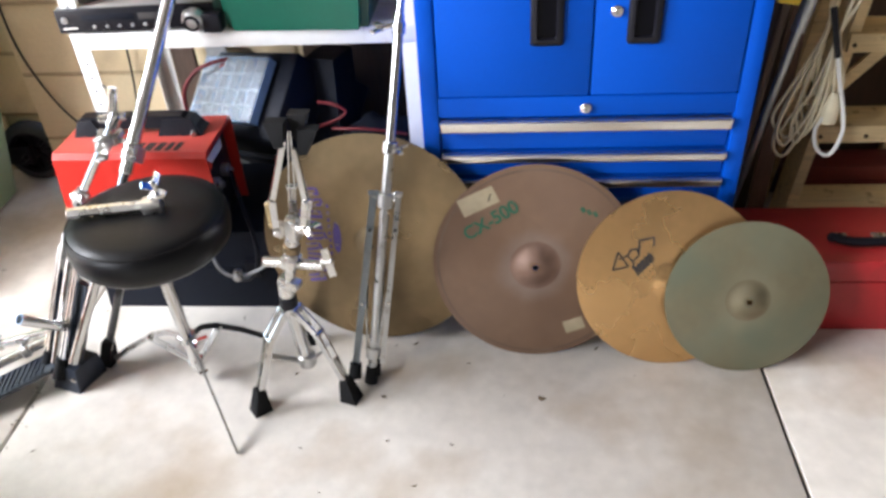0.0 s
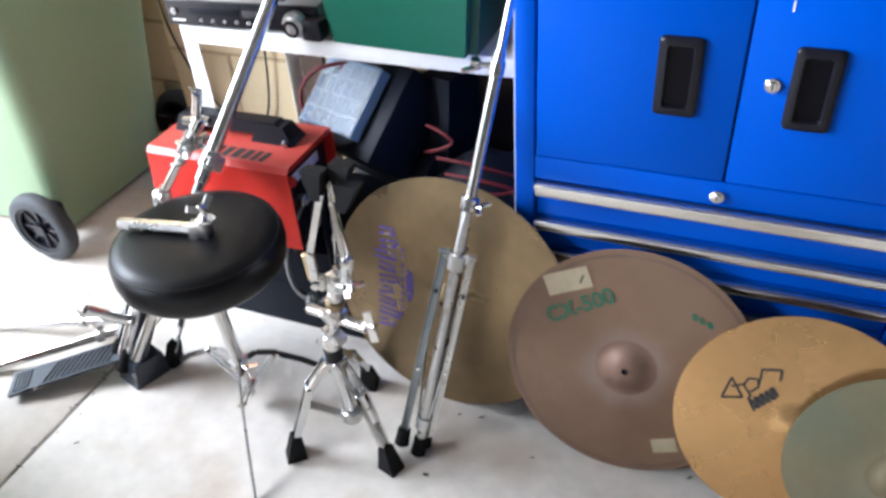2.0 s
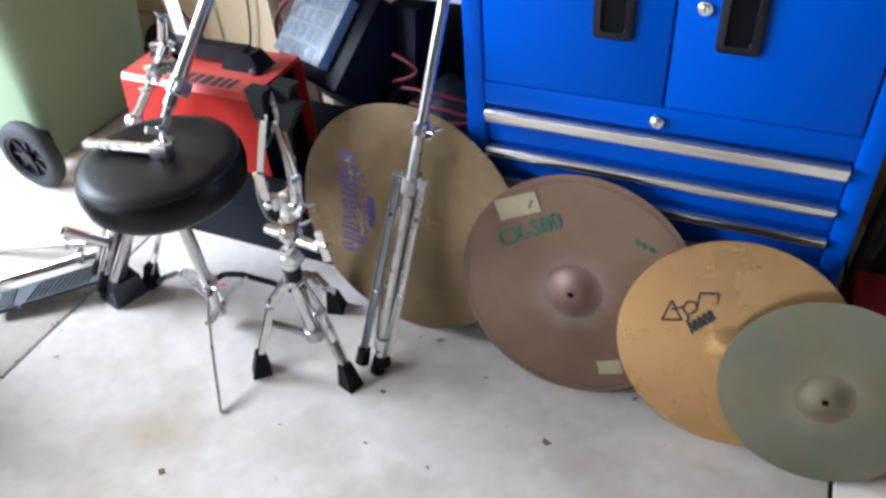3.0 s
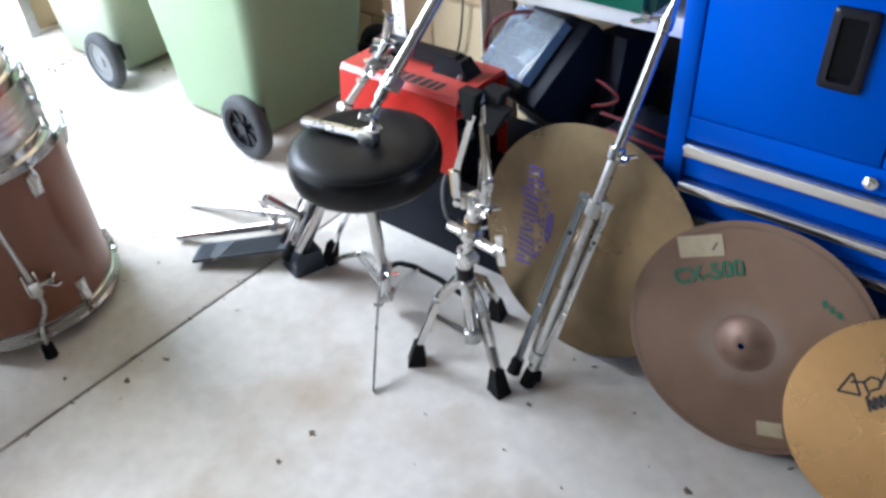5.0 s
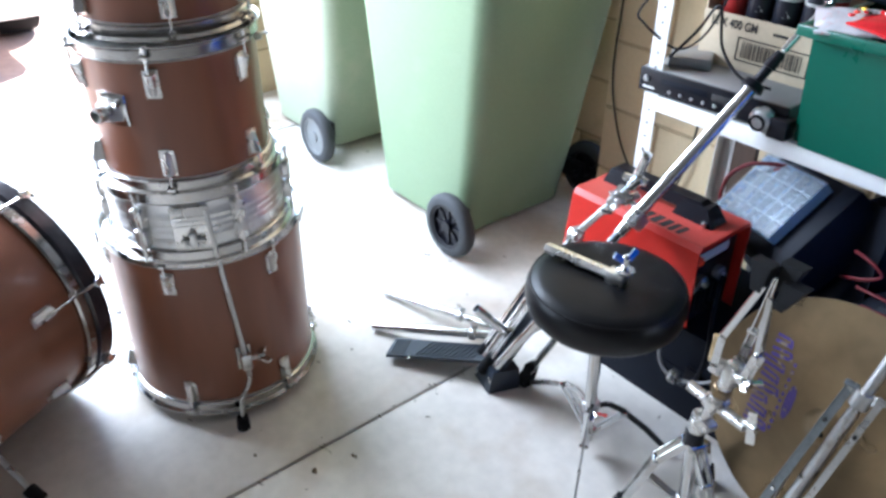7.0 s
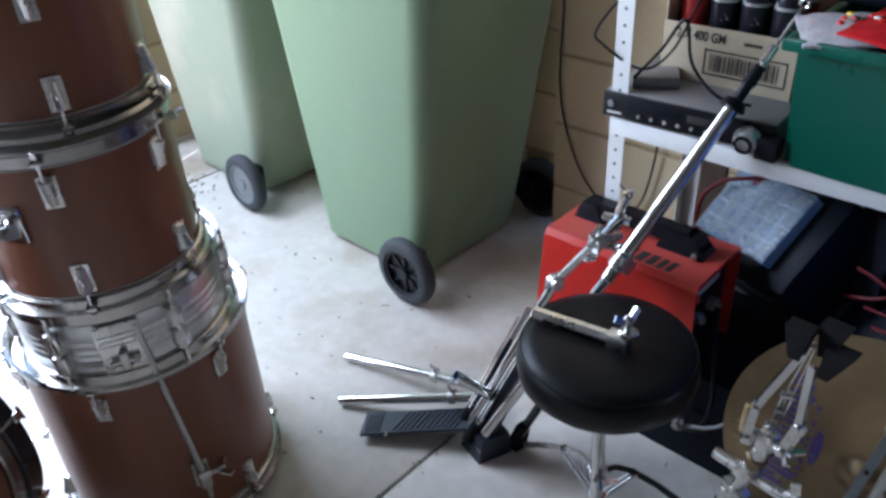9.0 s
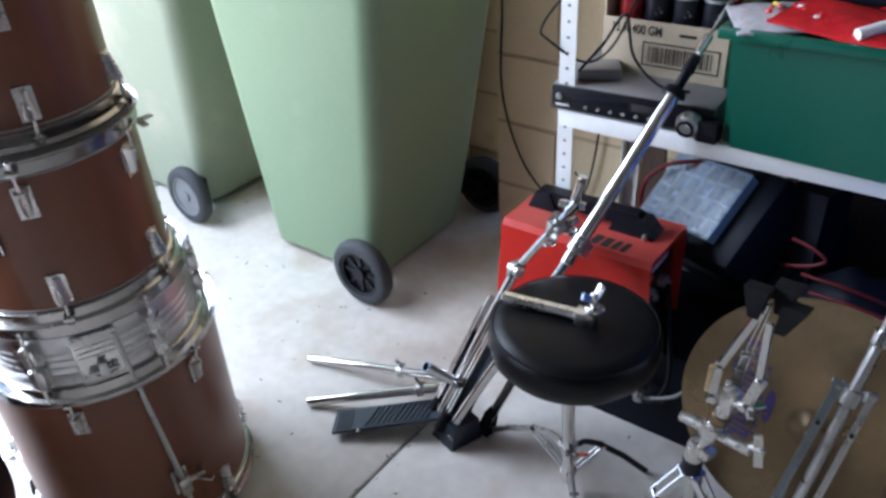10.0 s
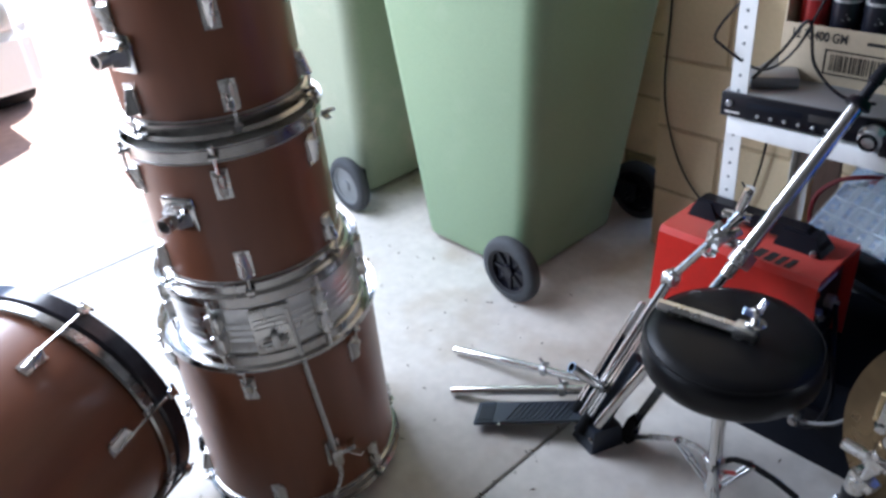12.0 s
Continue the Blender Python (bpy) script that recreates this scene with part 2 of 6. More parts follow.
CANBODY = material("dark_can_print", (0.012, 0.013, 0.022), 0.3, 0.3, vary=0.2, scale=40, spots=((0.55, 0.55, 0.55), 60.0, 0.66, 0.7))
CANRED = material("red_can_print", (0.30, 0.015, 0.015), 0.3, 0.2, vary=0.2, scale=40)
YELLOW = material("yellow_plastic", (0.85, 0.62, 0.02), 0.4, vary=0.05)
REDFILM = material("red_packet_film", (0.58, 0.015, 0.02), 0.25, vary=0.2, scale=30, grain=60, bump=0.3)
PRINT = material("mixed_packet_print", (0.50, 0.50, 0.52), 0.35, vary=0.2, scale=30,
                 spots=((0.60, 0.16, 0.10), 150.0, 0.62, 0.66))
PAPER = material("white_label", (0.78, 0.77, 0.75), 0.6, vary=0.04)
CARPAINT = material("white_car_paint", (0.80, 0.80, 0.80), 0.25, vary=0.02, coat=0.5)
DARKGLASS = material("car_glass", (0.02, 0.025, 0.03), 0.08, vary=0.05, bump=0)
LEAF = material("dry_debris", (0.12, 0.085, 0.05), 0.9, vary=0.4)
BRONZE_BIG = ringed("tarnished_bronze", (0.268, 0.194, 0.110), 0.32, 0.90, ((0.165, 0.122, 0.074), 5.0, 0.45, 0.72), brushed=0.25)
BRONZE_BROWN = ringed("brown_patina_bronze", (0.170, 0.102, 0.064), 0.52, 0.30, ((0.130, 0.076, 0.048), 5.5, 0.45, 0.70),
                      halo=((0.205, 0.150, 0.122), 0.050, 0.095, 0.75))
BRONZE_GOLD = ringed("bright_bronze", (0.75, 0.465, 0.215), 0.28, 0.92, ((0.62, 0.37, 0.150), 4.0, 0.35, 0.90))
BRONZE_GREEN = ringed("green_patina_bronze", (0.168, 0.148, 0.090), 0.50, 0.40, ((0.132, 0.142, 0.094), 6.0, 0.42, 0.66),
                      halo=((0.205, 0.185, 0.120), 0.044, 0.085, 0.7))
BELLBROWN = ringed("worn_brown_bell", (0.185, 0.112, 0.082), 0.50, 0.40, ((0.140, 0.082, 0.060), 14.0, 0.45, 0.65))
BELLWEAR = ringed("worn_bell_bronze", (0.165, 0.140, 0.085), 0.50, 0.45, ((0.15, 0.10, 0.06), 12.0, 0.5, 0.8))


def clear_plastic():
    m = material("clear_blue_plastic", (0.80, 0.88, 0.96), 0.07, vary=0.03, bump=0.03, grain=50)
    b = m.node_tree.nodes["Principled BSDF"]
    b.inputs["Transmission Weight"].default_value = 0.8
    b.inputs["IOR"].default_value = 1.1
    return m


CLEAR = clear_plastic()
PALEBLUE = material("pale_blue_plastic", (0.24, 0.39, 0.60), 0.35, vary=0.08, scale=12)

# ---- mesh helpers ----
BASE = {}


def thing(name, at, label, category, group="", kind="", m=None):
    """A top-level Empty at its base. With m its parts are given in its own axes, else in the world's."""
    ob = new(name)
    ob.empty_display_size = 0.05
    ob.matrix_basis = m if m is not None else Matrix.Translation(at)
    BASE[ob] = Matrix() if m is not None else Matrix.Translation(at)
    return tagged(ob, label, category, group, kind)


def finish(name, bm, mat, smooth=35):
    me = bpy.data.meshes.new(name)
    bmesh.ops.recalc_face_normals(bm, faces=bm.faces)
    bm.to_mesh(me)
    bm.free()
    me.materials.append(mat)
    if smooth:
        me.shade_smooth()
        me.set_sharp_from_angle(angle=radians(smooth))
    return me


def part(name, bm, mat, parent, label="", smooth=35):
    """One mesh under a thing or a part."""
    me = finish(name, bm, mat, smooth)
    base = BASE[parent]
    me.transform(base.inverted())
    ob = new(name, me)
    ob.parent = parent
    BASE[ob] = base
    return tagged(ob, label)


def share(name, mesh, parent, m, label=""):
    """One more object on the same mesh, at the pose m in the parent's axes."""
    ob = new(name, mesh)
    ob.parent = parent
    ob.matrix_basis = m
    BASE[ob] = BASE[parent]
    return tagged(ob, label)


def single(name, bm, mat, label, category="", kind="", group="", smooth=35):
    ob = new(name, finish(name, bm, mat, smooth))
    return tagged(ob, label, category, group, kind)


def bevel(bm, amount, segments=2):
    if amount:
        bmesh.ops.bevel(bm, geom=[e for e in bm.edges if e.calc_face_angle(0) > 0.6], offset=amount, segments=segments,
                        affect="EDGES", profile=0.5, clamp_overlap=True)
    return bm


def join(*bms):
    out = bms[0]
    for b in bms[1:]:
        me = bpy.data.meshes.new("tmp")
        b.to_mesh(me)
        b.free()
        out.from_mesh(me)
        bpy.data.meshes.remove(me)
    return out


def box(lo, hi, r=0.0, m=None):
    bm = bmesh.new()
    lo, hi = Vector(lo), Vector(hi)
    bmesh.ops.create_cube(bm, size=1, matrix=Matrix.Translation((lo + hi) / 2) @ Matrix.Diagonal((*(hi - lo), 1)))
    bevel(bm, r)
    if m is not None:
        bm.transform(m)
    return bm


def hull(bottom, top, r=0.0):
    """A solid between two rings of points with as many points each."""
    bm = bmesh.new()
    a = [bm.verts.new(p) for p in bottom]
    b = [bm.verts.new(p) for p in top]
    k = len(a)
    bm.faces.new(a[::-1])
    bm.faces.new(b)
    for i in range(k):
        bm.faces.new((a[i], a[(i + 1) % k], b[(i + 1) % k], b[i]))
    return bevel(bm, r)


def lathe(profile, n=48, m=None, closed=False):
    """Turns (radius, height) pairs round the z axis."""
    bm = bmesh.new()
    rings = []
    for r, z in profile:
        if r < 1e-6:
            rings.append([bm.verts.new((0, 0, z))])
        else:
            rings.append([bm.verts.new((r * math.cos(2 * math.pi * i / n), r * math.sin(2 * math.pi * i / n), z)) for i in range(n)])
    pairs = list(zip(rings, rings[1:])) + ([(rings[-1], rings[0])] if closed else [])
    for a, b in pairs:
        for i in range(n):
            j = (i + 1) % n
            if len(a) == 1 and len(b) == 1:
                break
            if len(a) == 1:
                bm.faces.new((a[0], b[i], b[j]))
            elif len(b) == 1:
                bm.faces.new((a[i], b[0], a[j]))
            else:
                bm.faces.new((a[i], b[i], b[j], a[j]))
    if m is not None:
        bm.transform(m)
    return bm


def axis(p, q):
    """The pose whose z axis runs from p to q."""
    p, q = Vector(p), Vector(q)
    return Matrix.Translation(p) @ (q - p).to_track_quat("Z", "Y").to_matrix().to_4x4()


def rod(p, q, r, r2=None, n=16, edge=0.0):
    length = (Vector(q) - Vector(p)).length
    r2 = r if r2 is None else r2
    e = edge or min(r, r2) * 0.12
    return lathe([(0, 0), (r - e, 0), (r, e), (r2, length - e), (r2 - e, length), (0, length)], n, axis(p, q))


def pipe(p, q, r, wall=0.0015, n=18):
    """A tube with open ends."""
    length = (Vector(q) - Vector(p)).length
    return lathe([(r, 0), (r, length), (r - wall, length), (r - wall, 0)], n, axis(p, q), closed=True)


def smooth_path(points, steps=8):
    pts = [Vector(p) for p in points]
    ext = [pts[0] * 2 - pts[1]] + pts + [pts[-1] * 2 - pts[-2]]
    out = []
    for i in range(1, len(ext) - 2):
        p0, p1, p2, p3 = ext[i - 1:i + 3]
        for s in range(steps):
            t = s / steps
            out.append(0.5 * ((2 * p1) + (p2 - p0) * t + (2 * p0 - 5 * p1 + 4 * p2 - p3) * t * t + (3 * p1 - p0 - 3 * p2 + p3) * t ** 3))
    return out + [pts[-1]]


def sweep(points, r, n=8, steps=8, flat=1.0):
    """A cord or bent bar along a smooth path."""
    path = smooth_path(points, steps) if steps > 1 else [Vector(p) for p in points]
    bm = bmesh.new()
    rings = []
    side = None
    for i, p in enumerate(path):
        d = (path[min(i + 1, len(path) - 1)] - path[max(i - 1, 0)]).normalized()
        if side is None:
            side = d.orthogonal().normalized()
        side = (side - d * side.dot(d)).normalized()
        up = d.cross(side)
        rings.append([bm.verts.new(p + side * r * math.cos(2 * math.pi * k / n) + up * r * flat * math.sin(2 * math.pi * k / n)) for k in range(n)])
    for a, b in zip(rings, rings[1:]):
        for k in range(n):
            bm.faces.new((a[k], a[(k + 1) % n], b[(k + 1) % n], b[k]))
    bm.faces.new(rings[0][::-1])
    bm.faces.new(rings[-1])
    return bm


def strip(p, q, width, thick, side, r=0.001):
    """A flat bar from p to q; side is the way its width lies."""
    p, q, side = Vector(p), Vector(q), Vector(side)
    d = (q - p).normalized()
    side = (side - d * side.dot(d)).normalized()
    up = d.cross(side)
    c = [p + side * a * width / 2 + up * b * thick / 2 for a, b in ((-1, -1), (1, -1), (1, 1), (-1, 1))]
    return hull(c, [v + (q - p) for v in c], r)


def wing_nut(p, d, size=0.014):
    """A chrome wing nut at p, screwed along d."""
    p, d = Vector(p), Vector(d).normalized()
    a = axis(p, p + d)
    bm = rod(p, p + d * size * 0.9, size * 0.42, n=12)
    for s in (-1, 1):
        bm = join(bm, strip(a @ Vector((s * size * 0.3, 0, size * 0.3)), a @ Vector((s * size * 1.5, 0, size * 1.2)), size * 0.75,
                            size * 0.25, a.to_3x3() @ Vector((0, 0, 1)), 0.001))
    return bm


def letters(text, size, mat, m, parent, name="lettering", label=""):
    cu = bpy.data.curves.new(name, "FONT")
    cu.offset = size * 0.022
    cu.body, cu.size, cu.extrude, cu.align_x, cu.align_y = text, size, 0.0002, "CENTER", "CENTER"
    tmp = new(name, cu)
    me = bpy.data.meshes.new_from_object(tmp)
    bpy.data.objects.remove(tmp)
    me.materials.clear()
    me.materials.append(mat)
    me.transform(BASE[parent].inverted() @ m)
    ob = new(name, me)
    ob.parent = parent
    BASE[ob] = BASE[parent]
    return tagged(ob, label)


# ---- the large structure ----
NORTH, RECESS, WEST, EAST, SOUTH, HIGH = 2.20, 2.36, -2.90, 2.60, -4.0, 2.5
JOINTS = (-2.497, -0.907, 0.683, 2.273)

ground = single("ground", box((-150, -150, -0.40), (150, 150, -0.06)), SOIL, "dry bare ground around the garage", "ground", "structure")
driveway = single("driveway", box((-30, -9, -0.058), (WEST - 0.11, 9, -0.02)), PAVER, "reddish clay paved driveway in the sun", "driveway", "structure")
floor = single("floor", box((WEST - 0.1, SOUTH, -0.14), (EAST, RECESS, -0.014)), JOINT, "pale concrete garage floor with dark control joints", "floor", "structure")
BASE[floor] = Matrix()
edges = [WEST - 0.1, *JOINTS, EAST]
for a, b in zip(edges, edges[1:]):
    part("slab", box((a + 0.004, SOUTH, -0.0135), (b - 0.004, RECESS, 0.0), 0.003), CONCRETE, floor)

# Unseen ceiling and walls, coloured dark so that they bounce little light.
ceiling = single("ceiling", box((WEST - 0.12, SOUTH - 0.1, HIGH), (EAST + 0.1, RECESS + 0.2, HIGH + 0.08)), DARKCEILING, "plain unseen garage ceiling, darkened to cut bounced light", "ceiling", "structure")
wall_south = single("wall_south", box((WEST - 0.12, SOUTH - 0.1, -0.1), (EAST + 0.1, SOUTH, HIGH)), DARKPLASTER, "plain unseen rear wall, darkened to cut bounced light", "wall", "structure")
wall_east = single("wall_east", box((EAST, SOUTH, -0.1), (EAST + 0.1, RECESS + 0.2, HIGH)), DARKPLASTER, "plain unseen side wall, darkened to cut bounced light", "wall", "structure")
# The wall towards the drive is open but for a nib, a far pier and a beam. Pier and beam are unseen.
# OPEN_A, the unseen pier's edge, is set by how light falls off inside.
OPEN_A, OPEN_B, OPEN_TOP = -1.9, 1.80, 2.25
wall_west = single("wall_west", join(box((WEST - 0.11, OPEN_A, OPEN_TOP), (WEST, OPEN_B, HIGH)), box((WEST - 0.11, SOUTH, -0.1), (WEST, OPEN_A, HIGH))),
                   DARKPLASTER, "unseen dark beam and pier that bound the doorway light", "wall", "structure")


def block_wall(name, label, a, b, face, top, along="x", start=0.0):
    """Painted concrete blocks, 390 x 190 mm with 10 mm raked joints, on a mortar core."""
    core = single(name, box((a, face + 0.006, -0.1), (b, face + 0.12, top)) if along == "x" else box((face - 0.11, a, -0.1), (face - 0.006, b, top)),
                  MORTAR, label, "wall", "structure")
    BASE[core] = Matrix()
    meshes = {}
    z, row = 0.0, 0
    while z < top - 0.05:
        h = min(0.19, top - z - 0.004)
        x = a - (0.2 if row % 2 else 0.0) - start
        while x < b:
            lo, hi = max(x, a), min(x + 0.39, b)
            if hi - lo > 0.04:
                key = (round(hi - lo, 3), round(h, 3))
                if key not in meshes:
                    meshes[key] = finish("block", box((0, 0, 0), (key[0], 0.03, key[1]), 0.004), BLOCK)
                m = Matrix.Translation((lo, face, z)) if along == "x" else Matrix.Translation((face, lo, z)) @ Matrix.Rotation(radians(90), 4, "Z")
                share("block", meshes[key], core, m)
            x += 0.40
        z += 0.20
        row += 1
    return core


# ---- tool cabinet ----
def tool_cabinet():
    x0, x1, y0, y1, z0, z1 = -0.036, 0.614, 1.655, 2.09, 0.10, 0.945
    t = thing("tool_cabinet", (0.289, 1.87, 0), "glossy blue steel tool cabinet with two doors above drawers", "tool cabinet")
    part("side_panel", box((x0, y0, z0), (x0 + 0.034, y1, z1), 0.004), BLUE, t)
    part("side_panel", box((x1 - 0.034, y0, z0), (x1, y1, z1), 0.004), BLUE, t)
    part("top_panel", box((x0 + 0.034, y0 + 0.001, z1 - 0.035), (x1 - 0.034, y1, z1), 0.003), BLUE, t)
    part("base_panel", box((x0 + 0.034, y0 + 0.001, z0), (x1 - 0.034, y1, z0 + 0.03), 0.003), BLUE, t)
    part("back_panel", box((x0 + 0.034, y1 - 0.02, z0 + 0.03), (x1 - 0.034, y1 - 0.001, z1 - 0.035)), BLUE, t)
    part("cross_rail", box((x0 + 0.034, y0 + 0.002, 0.516), (x1 - 0.034, y0 + 0.03, 0.559), 0.002), BLUE, t)
    gap = 0.2965
    for a, b, hx in ((x0 + 0.037, gap - 0.0015, 0.21), (gap + 0.0015, x1 - 0.037, 0.388)):
        d = part("door", box((a, y0 - 0.001, 0.5615), (b, y0 + 0.018, z1 - 0.037), 0.003), BLUE, t)
        def loop(w, h, r, y):
            pts = []
            for cx, cz, a0 in ((w - r, h - r, 0), (r - w, h - r, 90), (r - w, r - h, 180), (w - r, r - h, 270)):
                pts += [(hx + cx + r * math.cos(radians(a0 + 22.5 * k)), y, 0.7265 + cz + r * math.sin(radians(a0 + 22.5 * k))) for k in range(5)]
            return pts
        rim = bmesh.new()
        rings = [[rim.verts.new(p) for p in loop(*q)] for q in ((0.031, 0.0605, 0.008, y0 - 0.0008), (0.031, 0.0605, 0.008, y0 - 0.006), (0.029, 0.0585, 0.007, y0 - 0.0085),
                                                                (0.019, 0.0480, 0.005, y0 - 0.0085), (0.0165, 0.0450, 0.004, y0 - 0.0018))]
        for p, q in zip(rings, rings[1:]):
            for k in range(20):
                rim.faces.new((p[k], p[(k + 1) % 20], q[(k + 1) % 20], q[k]))
        pull = part("recessed_pull", rim, BLACK, d, "black plastic recessed pull", smooth=50)
        back = bmesh.new()
        back.faces.new([back.verts.new(p) for p in loop(0.0170, 0.0455, 0.004, y0 - 0.0020)])
        part("finger_scoop", back, SCOOP, pull, "shallow recess with shade put in as near-black")
    part("paint_chip", box((0.341, y0 - 0.0018, 0.832), (0.343, y0 - 0.0009, 0.846)), PAPER, t)
    for lx, lz in ((0.336, 0.728), (0.291, 0.535)):
        lock = join(rod((lx, y0 - 0.001, lz), (lx, y0 - 0.006, lz), 0.011, n=24), rod((lx, y0 - 0.006, lz), (lx, y0 - 0.009, lz), 0.007, n=20))
        k = part("lock", lock, CHROME, t, "round chrome key lock")
        part("keyhole", box((lx - 0.001, y0 - 0.0096, lz - 0.004), (lx + 0.001, y0 - 0.009, lz + 0.004)), INK, k)
    tops = (0.512, 0.436, 0.374, 0.312, 0.250)
    lows = (0.440, 0.378, 0.316, 0.254, 0.134)
    for zt, zb in zip(tops, lows):
        dr = part("drawer", box((x0 + 0.037, y0 + 0.008, zb), (x1 - 0.037, y0 + 0.028, zt - 0.002), 0.002), BLUE, t)
        h = 0.026 if zt > 0.5 else 0.021
        rail = join(box((x0 + 0.037, y0 - 0.010, zt - h), (x1 - 0.037, y0 + 0.007, zt), 0.004),
                    box((x0 + 0.037, y0 - 0.0135, zt - h * 0.42), (x1 - 0.037, y0 - 0.0095, zt - 0.002), 0.0015))
        part("pull_rail", rail, RAIL, dr, "full-width aluminium pull rail")
    for cx in (x0 + 0.06, x1 - 0.06):
        for cy in (y0 + 0.06, y1 - 0.06):
            part("caster", join(rod((cx - 0.013, cy, 0.04), (cx + 0.013, cy, 0.04), 0.04, n=24), box((cx - 0.02, cy - 0.02, 0.06), (cx + 0.02, cy + 0.02, 0.10), 0.003)), RUBBER, t)
    return t


tool_cabinet()


# ---- cymbals ----
def cymbal_profile(r, bell_r, bell_h, bow):
    pts = [(0.006, bell_h)]
    for i in range(1, 9):
        u = i / 8
        pts.append((0.006 + (bell_r - 0.006) * u, bow + (bell_h - bow) * (0.5 + 0.5 * math.cos(math.pi * u)) if u < 1 else bow))
    for i in range(1, 15):
        u = i / 14
        pts.append((bell_r + (r - bell_r) * u, bow * (1 - u ** 1.7)))
    return pts


def cymbal(label, bottom, r, lean, turn, mat, spin=0.0, bell_r=0.052, bell_h=0.030, bow=0.011, bell_mat=None):
    """A cymbal on its edge, leaning back, with its bell towards the room."""
    tilt = pose(0, 0, 0, 90 - lean, 0, turn)
    up = tilt @ Vector((0, 1, 0))
    m = Matrix.Translation(Vector(bottom) + up * r) @ tilt @ Matrix.Rotation(radians(spin), 4, "Z")
    t = thing("cymbal", None, label, "cymbal", "leaning cymbals", m=m)
    top = cymbal_profile(r, bell_r, bell_h, bow)
    under = [(a, b - 0.0014) for a, b in top[::-1]]
    part("bow", lathe(top[8:] + under[:-8], 96, closed=True), mat, t, smooth=50)
    part("bell", lathe(top[:9] + [(a, b - 0.0014) for a, b in top[:9]][::-1], 64, closed=True), bell_mat or mat, t, smooth=50)

    def height(x, y):
        d = math.hypot(x, y)
        u = max(0.0, (d - bell_r) / (r - bell_r))
        return bow * (1 - u ** 1.7)
    return t, height


def on_bow(t, height, x, y, turn=0):
    """A pose just above the cymbal's face at (x, y)."""
    e = 0.004
    nx, ny = -(height(x + e, y) - height(x - e, y)) / (2 * e), -(height(x, y + e) - height(x, y - e)) / (2 * e)
    up = Vector((nx, ny, 1)).normalized()
    ax = (Vector((1, 0, 0)) - up * up.x).normalized()
    ay = up.cross(ax)
    q = Matrix(((ax.x, ay.x, up.x), (ax.y, ay.y, up.y), (ax.z, ay.z, up.z))).to_4x4()
    return Matrix.Translation((x, y, height(x, y) + 0.0006)) @ q @ Matrix.Rotation(radians(turn), 4, "Z")


def patch(points, thick=0.0003):
    return hull([(x, y, 0) for x, y in points], [(x, y, thick) for x, y in points])


# Large bronze ride with a purple print, behind the folded stands.
big, h = cymbal("large tarnished bronze cymbal with purple print, standing on edge behind stands", (-0.160, 1.566, 0.001), 0.247, 10, -4, BRONZE_BIG, bell_r=0.045, bell_h=0.026)
for i in range(9):
    ly = 0.118 - i * 0.026
    w = 0.036 + 0.016 * ((i * 37) % 5) / 4
    m = on_bow(big, h, -0.128 + 0.005 * math.sin(i * 2.1), ly, 8 * math.sin(i * 1.7))
    bar = join(patch([(-w / 2, -0.011), (w / 2, -0.009), (w / 2 - 0.002, -0.002), (-w / 2, -0.004)]), patch([(-w / 2, 0.002), (w / 2 - 0.01, 0.004), (w / 2 - 0.01, 0.009), (-w / 2, 0.008)]),
               patch([(w / 2 - 0.006, -0.006), (w / 2, -0.006), (w / 2 - 0.004, 0.008), (w / 2 - 0.01, 0.008)]))
    bar.transform(m)
    part("print_bar", bar, PURPLE, big, "purple printed mark")
for i in range(10):
    m = on_bow(big, h, -0.094, 0.085 - i * 0.016)
    bar = patch([(-0.003, -0.004), (0.003, -0.004), (0.003, 0.004), (-0.003, 0.004)])
    bar.transform(m)
    part("print_bar", bar, PURPLE, big, "purple printed mark")
oval = patch([(0.009 * math.cos(a * math.pi / 10), 0.038 * math.sin(a * math.pi / 10)) for a in range(20)])
oval.transform(on_bow(big, h, -0.078, 0.012))
part("print_oval", oval, PURPLE, big, "purple printed oval")

# Brown cymbal with green lettering and tape.
brown, h = cymbal("brown patinated cymbal with green lettering and masking tape", (0.195, 1.512, 0.001), 0.219, 15.5, 0, BRONZE_BROWN, bell_r=0.054, bell_h=0.026, bell_mat=BELLBROWN)
letters("CX-", 0.040, GREENINK, on_bow(brown, h, -0.119, 0.084, 31) @ Matrix.Translation((0, 0, 0.001)), brown)
letters("500", 0.040, GREENINK, on_bow(brown, h, -0.064, 0.118, 31) @ Matrix.Translation((0, 0, 0.001)), brown)
tp = patch([(-0.040, -0.020), (0.042, -0.018), (0.040, 0.020), (-0.042, 0.019)])
tp.transform(on_bow(brown, h, -0.120, 0.141, 24))
tape = part("tape", tp, TAPE, brown, "torn masking tape")
tick = patch([(-0.002, -0.008), (0.001, -0.008), (0.002, 0.008), (-0.001, 0.008)])
tick.transform(on_bow(brown, h, -0.096, 0.150, -8) @ Matrix.Translation((0, 0, 0.0006)))
part("tick_mark", tick, INK, tape)
tp = patch([(-0.022, -0.014), (0.022, -0.016), (0.024, 0.014), (-0.020, 0.016)])
tp.transform(on_bow(brown, h, 0.085, -0.143, 22))
part("tape", tp, TAPE, brown, "torn masking tape")
for i in range(3):
    sm = patch([(-0.004, -0.006), (0.004, -0.006), (0.003, 0.006), (-0.005, 0.006)])
    sm.transform(on_bow(brown, h, 0.098 + 0.013 * i, 0.122 - 0.005 * i, 20))
    part("print_bar", sm, GREENINK, brown, "faded green mark")

